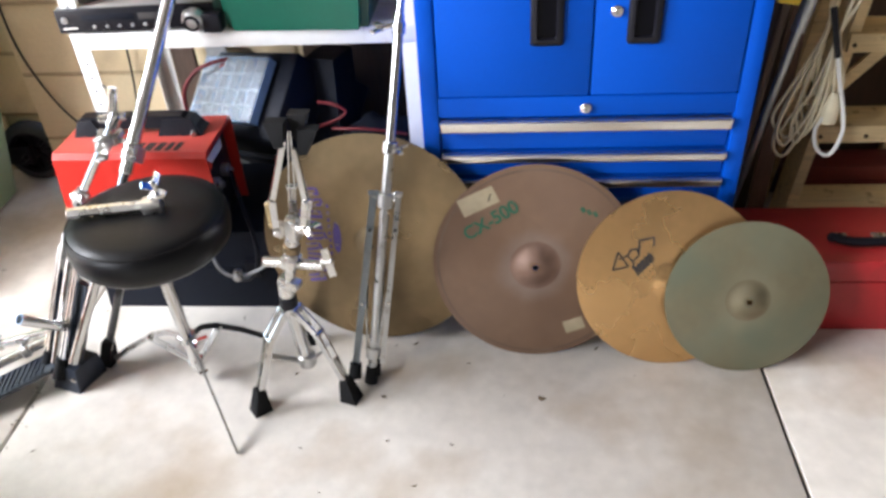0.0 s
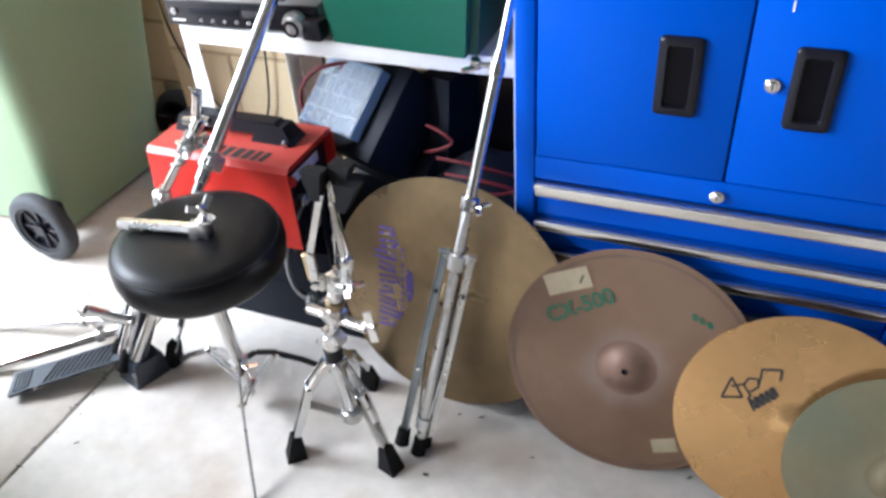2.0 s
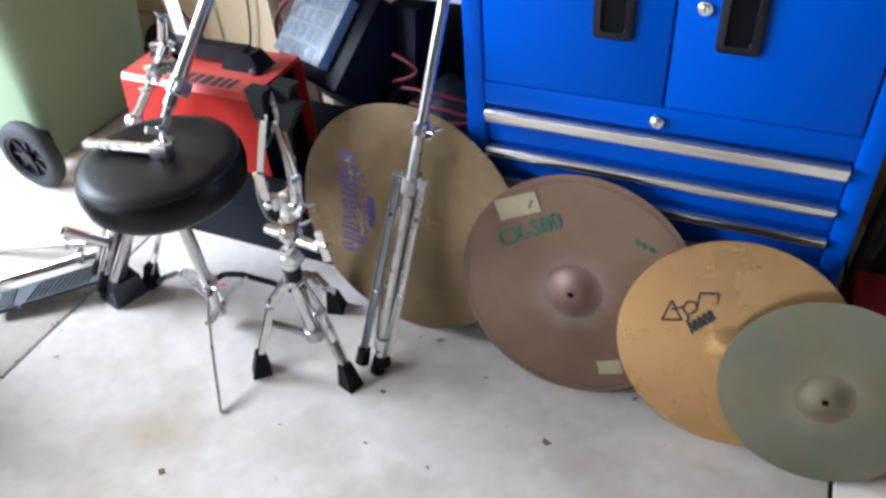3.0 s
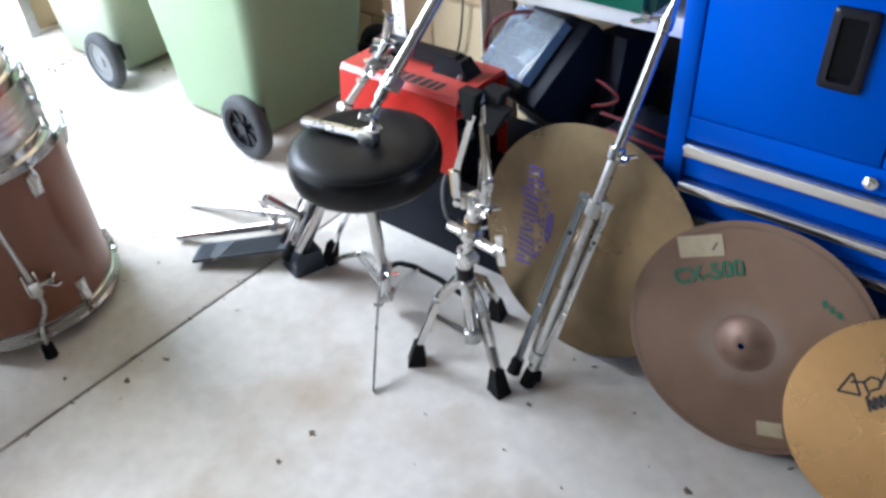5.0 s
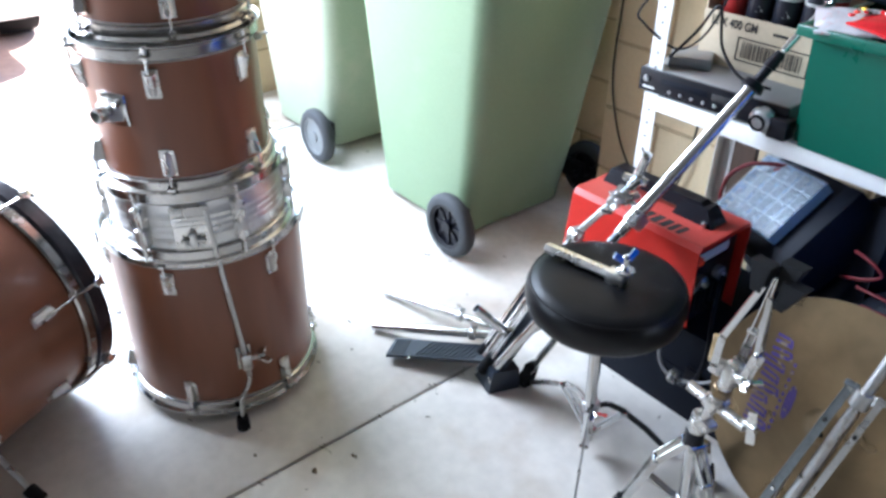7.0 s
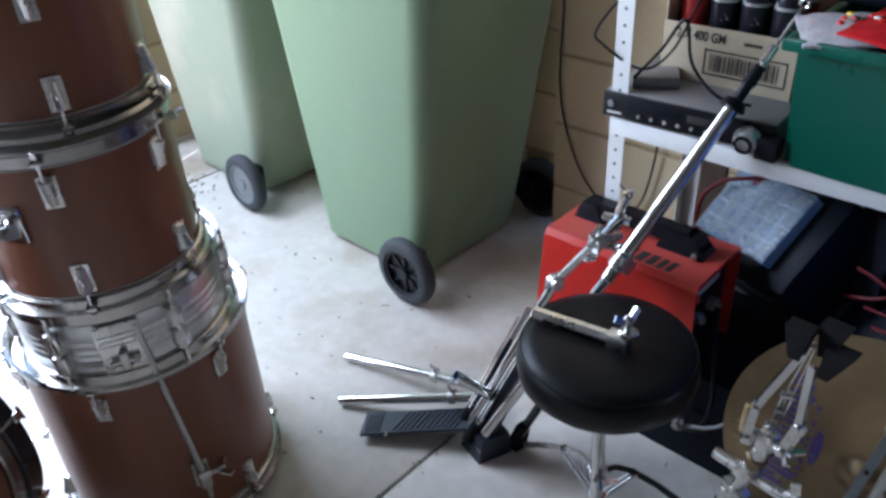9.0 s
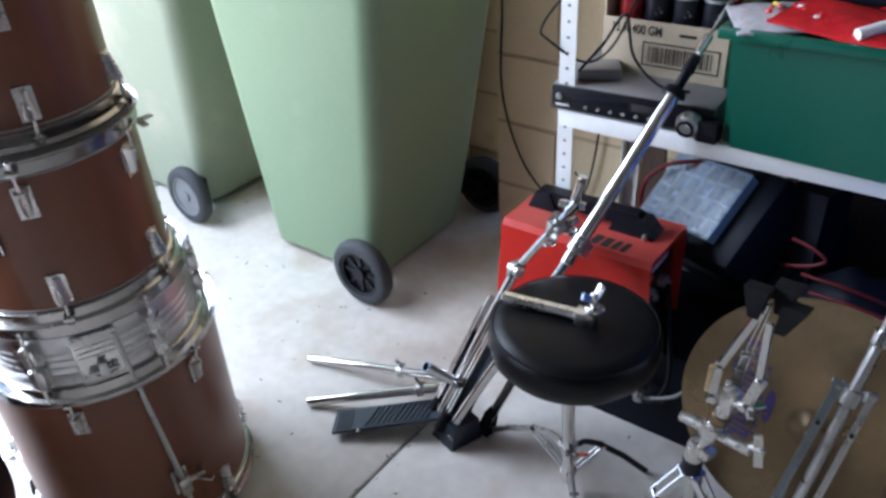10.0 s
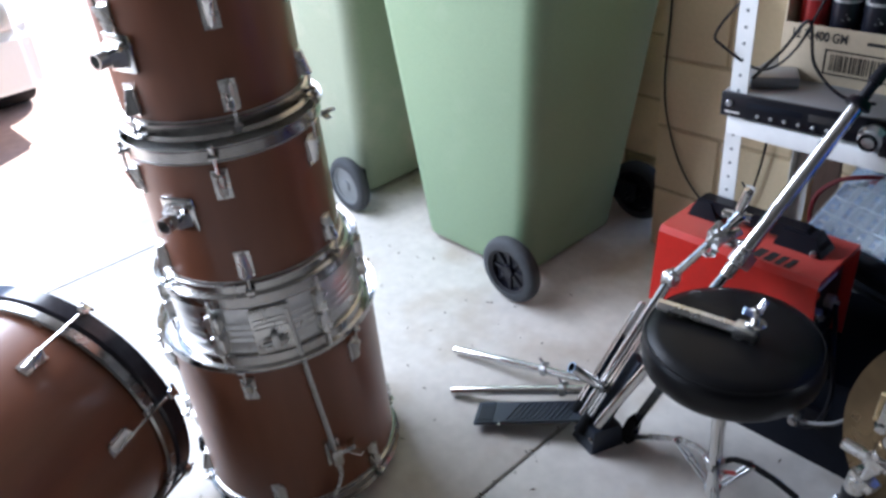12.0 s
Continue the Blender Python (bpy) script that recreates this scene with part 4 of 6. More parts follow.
# ---- folded snare stand ----
def snare_stand():
    t = thing("snare_stand", (-0.30, 1.41, 0), "folded chrome snare stand with black rubber feet", "drum stand")
    foot = Vector((-0.290, 1.412, 0.06))
    col = Vector((-0.302, 1.410, 0.245))
    head = Vector((-0.258, 1.394, 0.430))
    part("base_tube", rod(foot, col + (col - foot) * 0.08, 0.0135, n=20), CHROME, t)
    part("collar", rod(col - Vector((0, 0, 0.022)), col + Vector((0, 0, 0.012)), 0.0175, n=20), BLACK, t)
    part("upper_tube", rod(col, head, 0.0105, n=16), CHROME, t)
    part("brass_sleeve", rod(col.lerp(head, 0.70), col.lerp(head, 0.80), 0.0165, n=16), BRONZE_BIG, t, "brass-coloured sleeve")
    part("memory_lock", join(rod(col.lerp(head, 0.60), col.lerp(head, 0.68), 0.0155, n=18), rod(col.lerp(head, 0.80), col.lerp(head, 0.90), 0.0130, n=18)), LUGMETAL, t)
    part("height_clamp", join(rod(col + Vector((0, 0, 0.014)), col + Vector((0.004, -0.001, 0.048)), 0.0165, n=18), box((-0.012, -0.022, 0.040), (0.014, 0.022, 0.060), 0.004, axis(col, head)), rod(col + Vector((-0.032, 0.000, 0.098)), col + Vector((0.090, -0.018, 0.100)), 0.0100, n=14), box((-0.016, -0.016, 0.092), (0.018, 0.016, 0.122), 0.004, axis(col, head))), LUGMETAL, t)
    part("wing_bolt", join(strip((-0.206, 1.390, 0.385), (-0.196, 1.386, 0.325), 0.014, 0.005, (1, 0.3, 0), 0.0015), rod((-0.216, 1.392, 0.356), (-0.192, 1.388, 0.358), 0.007, n=12)), LUGMETAL, t)
    feet = (Vector((-0.384, 1.340, 0.0)), Vector((-0.200, 1.374, 0.0)), Vector((-0.328, 1.548, 0.0)))
    for f in feet:
        d = Vector((f.x - col.x, f.y - col.y, 0)).normalized()
        side = Vector((-d.y, d.x, 0))
        a = col + Vector((0, 0, -0.020)) + d * 0.014
        b = f + Vector((0, 0, 0.050)) - d * 0.004
        mid = a.lerp(b, 0.30) + d * 0.018
        leg = None
        for k in (-1, 1):
            o = side * k * 0.0095
            bar = join(strip(a + o, mid + o, 0.015, 0.0035, d), strip(mid + o - (mid - a) * 0.06, b + o * 0.75, 0.013, 0.0035, d))
            leg = bar if leg is None else join(leg, bar)
        leg = join(leg, rod(mid - side * 0.014, mid + side * 0.014, 0.0055, n=12), rod(a - side * 0.015, a + side * 0.015, 0.0075, n=12), strip(a.lerp(b, 0.72), b, 0.018, 0.005, side))
        lg = part("leg", leg, CHROME, t, "double-braced chrome leg")
        shoe = hull([f + d * 0.023 + side * 0.017, f + d * 0.023 - side * 0.017, f - d * 0.016 - side * 0.018, f - d * 0.016 + side * 0.018],
                    [f + d * 0.004 + side * 0.011 + Vector((0, 0, 0.060)), f + d * 0.004 - side * 0.011 + Vector((0, 0, 0.060)),
                     f - d * 0.014 - side * 0.011 + Vector((0, 0, 0.056)), f - d * 0.014 + side * 0.011 + Vector((0, 0, 0.056))], 0.004)
        part("rubber_foot", shoe, RUBBER, lg)
        low = foot + Vector((0, 0, 0.020))
        part("brace", join(strip(low + d * 0.012 + side * 0.006, a.lerp(b, 0.55) + side * 0.005, 0.009, 0.0028, side), strip(low + d * 0.012 - side * 0.006, a.lerp(b, 0.55) - side * 0.005, 0.009, 0.0028, side)), STEEL, t)
    part("lower_collar", rod(foot + Vector((0, 0, 0.004)), foot + Vector((0, 0, 0.034)), 0.019, n=18), STEEL, t)
    # the folded basket
    part("tilter", join(box((-0.012, -0.013, -0.026), (0.012, 0.013, 0.022), 0.005, axis(head, head + Vector((0.1, -0.04, 1)))), rod(head + Vector((-0.022, 0.004, 0.004)), head + Vector((0.026, -0.008, 0.004)), 0.0095, n=14),
                        rod(head + Vector((-0.026, 0.0, -0.016)), head + Vector((-0.018, -0.012, 0.020)), 0.007, n=12)), LUGMETAL, t)
    part("wing_bolt", wing_nut(head + Vector((0.028, -0.010, 0.006)), (1, -0.2, 0.1), 0.014), CHROME, t)
    for sx, sy, tall in ((-0.034, -0.014, 0.196), (0.030, -0.006, 0.180), (-0.006, 0.028, 0.200)):
        a = head + Vector((sx * 0.8, sy, 0.006))
        b = head + Vector((sx * 0.24 + 0.030, sy * 0.5 - 0.020, tall))
        w = Vector((-sy, sx, 0)).normalized()
        out = Vector((sx, sy, 0))
        k = a.lerp(b, 0.36) + out * 0.32
        arm = None
        for q in (-1, 1):
            bar = join(strip(a + w * q * 0.006, k + w * q * 0.006, 0.012, 0.0024, out, 0.0006), strip(k + w * q * 0.005, b + w * q * 0.0022, 0.010, 0.0022, out, 0.0006))
            arm = bar if arm is None else join(arm, bar)
        arm = join(arm, rod(k - w * 0.010, k + w * 0.010, 0.0052, n=12), rod(a - w * 0.012, a + w * 0.012, 0.0072, n=12), rod(a.lerp(k, 0.5) - w * 0.008, a.lerp(k, 0.5) + w * 0.008, 0.0036, n=10))
        ar = part("basket_arm", arm, CHROME, t)
        part("hinge_tube", rod(a.lerp(k, 0.15) + out * 0.2, k + out * 0.25, 0.0042, n=10), BRASS if sx < -0.02 else LUGMETAL, ar)
        g = b + Vector((-0.008 if sx < -0.02 else 0.014, 0.0, 0.002))
        part("rubber_tip", hull([g + Vector((x, y, -0.012)) for x, y in ((-0.007, -0.006), (0.008, -0.006), (0.009, 0.007), (-0.007, 0.007))],
                                [g + Vector((x + sx * 0.25 + 0.006, y + 0.010, 0.032)) for x, y in ((-0.018, -0.010), (0.017, -0.012), (0.019, 0.010), (-0.016, 0.012))], 0.005), RUBBER, ar, "black rubber grip")


snare_stand()


# ---- folded cymbal stand leaning by the cabinet ----
def cymbal_stand():
    t = thing("cymbal_stand", (-0.157, 1.43, 0), "folded chrome cymbal stand leaning with its legs closed", "drum stand")
    d = Vector((0.124, 0.337, 0.933)).normalized()
    p0 = Vector((-0.160, 1.421, 0.012))
    at = lambda s: p0 + d * s
    part("base_tube", rod(at(0.03), at(0.515), 0.0098, n=20), STEEL, t)
    part("upper_tube", rod(at(0.50), at(0.765), 0.0095, n=18), CHROME, t)
    part("top_tube", rod(at(0.745), at(0.86), 0.0072, n=16), CHROME, t)
    for s in (0.515, 0.745):
        part("tube_collar", rod(at(s - 0.018), at(s + 0.006), 0.0160 if s < 0.6 else 0.0125, n=18), CHROME, t)
    part("wing_bolt", join(wing_nut(at(0.745) + Vector((-0.028, -0.004, -0.004)), (-1, 0, 0), 0.017), rod(at(0.745), at(0.745) + Vector((-0.034, -0.004, -0.004)), 0.0045, n=10)), CHROME, t)
    part("wing_bolt", wing_nut(at(0.512) + Vector((0.014, -0.004, -0.006)), (1, -0.2, 0.1), 0.013), CHROME, t)
    part("tilter", join(rod(at(0.855), at(0.885), 0.012, n=16), rod(at(0.885) - Vector((0.016, 0, 0)), at(0.885) + Vector((0.016, 0, 0)), 0.014, n=18)), STEEL, t)
    part("cymbal_rod", join(rod(at(0.89), at(0.99), 0.004, n=12), rod(at(0.90), at(0.915), 0.012, n=16), rod(at(0.925), at(0.945), 0.010, n=16)), BLACK, t)
    side = Vector((1, -0.15, 0)).normalized()
    back = d.cross(side).normalized()
    part("leg_collar", rod(at(0.385), at(0.415), 0.0165, n=18), STEEL, t)
    part("leg_collar", rod(at(0.05), at(0.075), 0.0155, n=18), STEEL, t)
    for k, (u0, u1, v, wide) in enumerate(((-0.024, -0.036, -0.006, 0.014), (0.027, 0.022, -0.002, 0.010), (-0.004, 0.000, 0.024, 0.012))):
        top, low = at(0.415) + side * u0 + back * v, at(0.026 if k != 1 else 0.040) + side * u1 + back * v * 0.8
        across = (side + back * 0.25).normalized() if k < 2 else back
        edge = across * wide * 0.46
        lip = d.cross(across).normalized() * 0.005
        leg = join(strip(top, low, wide, 0.0024, across, 0.0006), strip(top + edge - lip * 0.5, low + edge - lip * 0.5, 0.006, 0.0018, lip, 0.0004),
                   strip(top - edge - lip * 0.5, low - edge - lip * 0.5, 0.006, 0.0018, lip, 0.0004), rod(top - across * wide * 0.8, top + across * wide * 0.8, 0.0055, n=12))
        lg = part("leg", leg, LEGSTEEL if k == 0 else STEEL, t, "folded channel steel leg")
        part("rivet", rod(top.lerp(low, 0.20) - lip * 1.2, top.lerp(low, 0.20) + lip * 1.2, 0.0035, n=10), INK, lg)
        part("rivet", rod(top.lerp(low, 0.62) - lip * 1.2, top.lerp(low, 0.62) + lip * 1.2, 0.0035, n=10), CHROME, lg)
        if k != 1:
            part("rubber_foot", rod(low + d * 0.010, low - d * 0.026, 0.0125, 0.0150, 14), RUBBER, lg)
        part("bracket", strip(at(0.400), top, 0.016, 0.005, d, 0.001), STEEL, t)
        part("brace", strip(at(0.065) + side * u1 * 0.4, at(0.23) + side * (u0 + u1) * 0.45, 0.008, 0.0025, d.cross(side), 0.0006), STEEL, t)
    part("foot_ball", rod(at(0.03), at(-0.010), 0.0125, 0.0145, 14), RUBBER, t, "black rubber tube end")


cymbal_stand()


# ---- hi-hat stand with its pedal, leaning on the shelf ----
def hi_hat_stand():
    t = thing("hi_hat_stand", (-0.80, 1.42, 0), "folded chrome hi-hat stand with black foot pedal leaning on shelving", "drum stand")
    low, mid, top = Vector((-0.812, 1.405, 0.065)), Vector((-0.642, 1.588, 0.460)), Vector((-0.553, 1.795, 0.735))
    part("lower_tube", rod(low, mid, 0.0105, n=18), CHROME, t)
    part("upper_tube", rod(mid - (top - mid) * 0.06, top, 0.0138, n=22), CHROME, t, "polished chrome tube")
    part("tube_collar", join(rod(mid.lerp(top, 0.02), mid.lerp(top, 0.12), 0.0175, n=20), box((-0.016, -0.026, -0.012), (0.016, 0.012, 0.020), 0.004, axis(mid.lerp(top, 0.05), top))), STEEL, t)
    part("wing_bolt", wing_nut(mid + Vector((-0.030, -0.010, 0.022)), (-1, -0.2, 0.3), 0.015), CHROME, t)
    r0, r1 = Vector((-0.533, 1.848, 0.805)), Vector((-0.506, 1.913, 0.890))
    part("clutch_seat", join(rod(top, top.lerp(r0, 0.18), 0.024, 0.020, 20), rod(top.lerp(r0, 0.2), top.lerp(r0, 0.55), 0.010, n=16), rod(top.lerp(r0, 0.55), top.lerp(r0, 0.95), 0.013, 0.010, 16)), BLACK, t, "black felt cup and sleeve")
    part("clutch", rod(r0, r0.lerp(r1, 0.34), 0.0085, n=14), CHROME, t)
    part("pull_rod", rod(top, r1, 0.0032, n=10), STEEL, t)
    ring = lathe([(0.0075 + 0.003 * math.cos(i * math.pi / 4), 0.003 * math.sin(i * math.pi / 4)) for i in range(8)], 20, Matrix.Translation(r1 + Vector((0.002, 0.005, 0.008))) @ Matrix.Rotation(radians(90), 4, "X"), closed=True)
    part("rod_end", ring, CHROME, t)
    # black cast pedal frame
    f = Vector((-0.815, 1.405, 0))
    fr = hull([f + Vector(v) for v in ((-0.060, -0.010, 0.0), (0.010, -0.030, 0.0), (0.040, 0.045, 0.0), (-0.030, 0.068, 0.0))],
              [f + Vector(v) for v in ((-0.045, 0.004, 0.055), (0.008, -0.014, 0.055), (0.034, 0.045, 0.055), (-0.020, 0.062, 0.055))], 0.006)
    part("pedal_frame", join(fr, strip(f + Vector((-0.022, 0.020, 0.040)), f + Vector((0.028, 0.100, 0.215)), 0.062, 0.020, (0.8, -0.5, 0), 0.005)), PEDAL, t, "black cast pedal frame tinted with sky blue")
    for s in (-1, 1):
        part("frame_bolt", rod(f + Vector((-0.025 + s * 0.028, 0.008 - s * 0.014, 0.030)), f + Vector((-0.030 + s * 0.028, -0.006 - s * 0.014, 0.028)), 0.009, n=12), CHROME, t)
    # footboard
    toe, heel, w = Vector((-0.868, 1.432, 0.046)), Vector((-1.070, 1.284, 0.014)), Vector((-0.018, 0.028, 0.0))
    board = part("footboard", hull([heel - w, toe - w * 0.95, toe + w * 0.95, heel + w], [p + Vector((0, 0, 0.010)) for p in (heel - w, toe - w * 0.95, toe + w * 0.95, heel + w)], 0.003), PEDAL, t, "ribbed black footboard tinted with sky blue")
    d = toe - heel
    for i in range(5):
        s = heel + d * (0.04 + i * 0.030)
        part("rib", strip(s - w * 0.80 + Vector((0, 0, 0.0115)), s + w * 0.80 + Vector((0, 0, 0.0115)), 0.0038, 0.003, d), PEDAL, board)
    for i in range(12):
        s = heel + d * (0.30 + i * 0.050)
        part("rib", strip(s - w * 0.80 + Vector((0, 0, 0.0115)), s + d * 0.10 + w * 0.80 + Vector((0, 0, 0.0115)), 0.0040, 0.003, d), PEDAL, board)
    part("hinge_pin", rod(heel + d * 0.24 - w * 1.2 + Vector((0, 0, 0.006)), heel + d * 0.24 + w * 1.2 + Vector((0, 0, 0.006)), 0.004, n=10), STEEL, board)
    # folded leg with foot
    lf = part("leg", join(strip((-0.765, 1.470, 0.055), (-0.700, 1.545, 0.240), 0.016, 0.004, (1, -0.6, 0)), strip((-0.757, 1.462, 0.055), (-0.692, 1.537, 0.240), 0.016, 0.003, (1, -0.6, 0))), CHROME, t, "folded chrome leg")
    part("rubber_foot", hull([Vector((-0.772, 1.462, 0.010)) + Vector(v) for v in ((-0.02, -0.012, 0), (0.012, -0.016, 0), (0.018, 0.012, 0), (-0.014, 0.016, 0))],
                             [Vector((-0.762, 1.474, 0.070)) + Vector(v) for v in ((-0.012, -0.01, 0), (0.010, -0.012, 0), (0.012, 0.010, 0), (-0.010, 0.012, 0))], 0.004), RUBBER, lf)
    return t


hi_hat_stand()


def boom_stand():
    t = thing("boom_stand", (-0.84, 1.45, 0), "folded chrome boom stand bundled beside the hi-hat stand", "drum stand")
    a, b, c = Vector((-0.862, 1.418, 0.055)), Vector((-0.768, 1.583, 0.382)), Vector((-0.668, 1.632, 0.535))
    part("base_tube", rod(a, b, 0.0110, n=18), CHROME, t)
    part("upper_tube", rod(b - (c - b) * 0.08, c, 0.0090, n=16), CHROME, t)
    part("joint", join(rod(b + Vector((-0.014, 0.004, 0)), b + Vector((0.014, -0.004, 0)), 0.015, n=16), box((-0.012, -0.012, -0.020), (0.012, 0.012, 0.020), 0.003, axis(b, c))), STEEL, t)
    part("tilter", join(rod(c - (c - b) * 0.06, c + (c - b) * 0.10, 0.014, n=16), rod(c + Vector((-0.026, -0.006, 0.008)), c + Vector((0.026, 0.006, 0.008)), 0.0085, n=14), rod(c + Vector((0.004, 0.0, 0.02)), c + Vector((0.014, 0.01, 0.07)), 0.010, n=14)), CHROME, t)
    part("wing_bolt", wing_nut(c + Vector((-0.020, -0.010, -0.030)), (-1, -0.2, 0.2), 0.015), CHROME, t)
    k = b.lerp(c, 0.72)
    part("arm_clamp", join(box((-0.018, -0.014, -0.018), (0.030, 0.014, 0.018), 0.004, axis(k, c)), rod(k + Vector((0.01, -0.02, 0)), k + Vector((0.03, 0.03, 0.01)), 0.009, n=14)), STEEL, t)
    part("wing_bolt", wing_nut(k + Vector((0.034, 0.0, 0.004)), (0.8, -0.5, 0.3), 0.014), CHROME, t)
    part("wing_bolt", wing_nut(c + Vector((0.016, 0.004, 0.060)), (-0.3, -0.4, 1), 0.013), CHROME, t)
    d = (b - a).normalized()
    for i, (ox, oy) in enumerate(((-0.026, 0.012), (0.022, -0.014), (-0.004, 0.028))):
        o = Vector((ox, oy, 0))
        lg = part("leg", join(strip(a + o * 0.8 + d * 0.01, a.lerp(b, 0.78) + o, 0.015, 0.004, d.cross(o)), strip(a + o * 1.2 + d * 0.02, a.lerp(b, 0.70) + o * 1.3, 0.013, 0.003, d.cross(o))), CHROME, t, "folded flat leg")
        part("rubber_foot", rod(a + o * 0.8 + d * 0.02, a + o * 0.8 - d * 0.03, 0.013, 0.015, 12), RUBBER, lg)


boom_stand()


def loose_tube(label, p, q, r, lock_at):
    p, q = Vector(p), Vector(q)
    t = thing("chrome_tube", (p + q) / 2, label, "drum hardware")
    part("tube", pipe(p, q, r), CHROME, t)
    if lock_at:
        k = p.lerp(q, lock_at)
        d = (q - p).normalized()
        part("memory_lock", join(rod(k - d * 0.008, k + d * 0.008, r + 0.004, n=16), rod(k, k + Vector((0, 0, r + 0.014)), 0.004, n=8)), STEEL, t)
        part("wing_nut", wing_nut(k + Vector((0, 0, r + 0.006)), (0, 0.3, 1), 0.010), STEEL, t)


loose_tube("thin chrome tube with memory lock lying on concrete", (-1.285, 1.420, 0.0125), (-0.905, 1.515, 0.062), 0.0105, 0.66)
loose_tube("chrome tube with memory lock lying along the pedal", (-1.175, 1.304, 0.0125), (-0.880, 1.475, 0.080), 0.0115, 0.80)
loose_tube("short dark steel tube propped by the pedal", (-0.868, 1.385, 0.212), (-0.822, 1.458, 0.120), 0.0115, 0)


# ---- shelving and what stands on it ----
def shelving():
    x0, x1, y0, y1 = -0.802, -0.048, 1.805, 2.185
    t = thing("shelving_unit", (-0.42, 2.0, 0), "white slotted-angle steel shelving unit against the wall", "shelf")
    for px, sx in ((x0, 1), (x1, -1)):
        for py, sy in ((y0, 1), (y1, -1)):
            bm = join(box((min(px, px + sx * 0.036), min(py, py + sy * 0.002), 0), (max(px, px + sx * 0.036), max(py, py + sy * 0.002), 1.85)),
                      box((min(px, px + sx * 0.002), min(py + sy * 0.0021, py + sy * 0.036), 0), (max(px, px + sx * 0.002), max(py + sy * 0.0021, py + sy * 0.036), 1.85)))
            po = part("post", bm, WHITE, t, "white slotted angle post")
            if py == y0 and px == x0:
                for i in range(28):
                    z = 0.33 + i * 0.032
                    part("slot", rod((px + 0.018, py - 0.0008, z), (px + 0.018, py + 0.0002, z), 0.0036, n=10), GREYHUB, po)
    for z in (0.655, 1.046, 1.55):
        part("shelf", join(box((x0 + 0.003, y0 + 0.003, z - 0.002), (x1 - 0.003, y1 - 0.003, z)), box((x0 + 0.003, y0 - 0.001, z - 0.036), (x1 - 0.003, y0 + 0.0025, z), 0.001),
                           box((x0 + 0.003, y1 - 0.0035, z - 0.036), (x1 - 0.003, y1 - 0.003, z))), WHITE, t, "white steel shelf")


shelving()
SH = 0.6555


def disc_player():
    m = pose(-0.812, 1.792, SH, 0, 0, 4)
    t = thing("disc_player", None, "dusty grey disc player with black front on the shelf", "electronics", m=m)
    w, d, h = 0.335, 0.30, 0.056
    part("case", box((0, 0.010, 0.006), (w, d, h), 0.002), GREYTOP, t)
    fr = part("front_panel", box((-0.001, 0, 0.005), (w + 0.001, 0.010, h), 0.003), BLACK, t, "black front panel")
    part("disc_tray", box((0.055, -0.0015, 0.030), (0.165, 0, 0.043), 0.001), CASEBLACK, fr)
    part("display", box((0.175, -0.0012, 0.028), (0.235, 0, 0.043), 0.001), INK, fr)
    for i in range(6):
        part("button", rod((0.078 + i * 0.027, 0, 0.018), (0.078 + i * 0.027, -0.004, 0.018), 0.0036, n=12), SILVER, fr)
    part("power_button", rod((0.018, 0, 0.034), (0.018, -0.004, 0.034), 0.007, n=16), SILVER, fr)
    part("print_bar", box((0.010, -0.0006, 0.014), (0.040, 0, 0.018)), PAPER, fr)
    for fx in (0.03, w - 0.03):
        for fy in (0.03, d - 0.03):
            part("foot", rod((fx, fy, 0), (fx, fy, 0.0065), 0.010, n=12), RUBBER, t)


disc_player()


def speaker_ball():
    c = Vector((-0.517, 1.800, SH + 0.027))
    t = thing("desk_camera", (c.x, c.y, SH), "small round silver and black device on the shelf edge", "electronics")
    part("housing", lathe([(0, 0.020), (0.012, 0.019), (0.022, 0.012), (0.026, 0.0), (0.022, -0.012), (0.010, -0.020), (0, -0.020)], 32, Matrix.Translation(c) @ Matrix.Rotation(radians(100), 4, "X")), SILVER, t)
    part("lens_ring", lathe([(0.012, 0.021), (0.017, 0.021), (0.017, 0.017), (0.012, 0.017)], 28, Matrix.Translation(c) @ Matrix.Rotation(radians(100), 4, "X"), closed=True), BLACK, t)
    part("base", box((c.x + 0.018, c.y - 0.012, SH), (c.x + 0.058, c.y + 0.026, SH + 0.040), 0.004), BLACK, t)


speaker_ball()


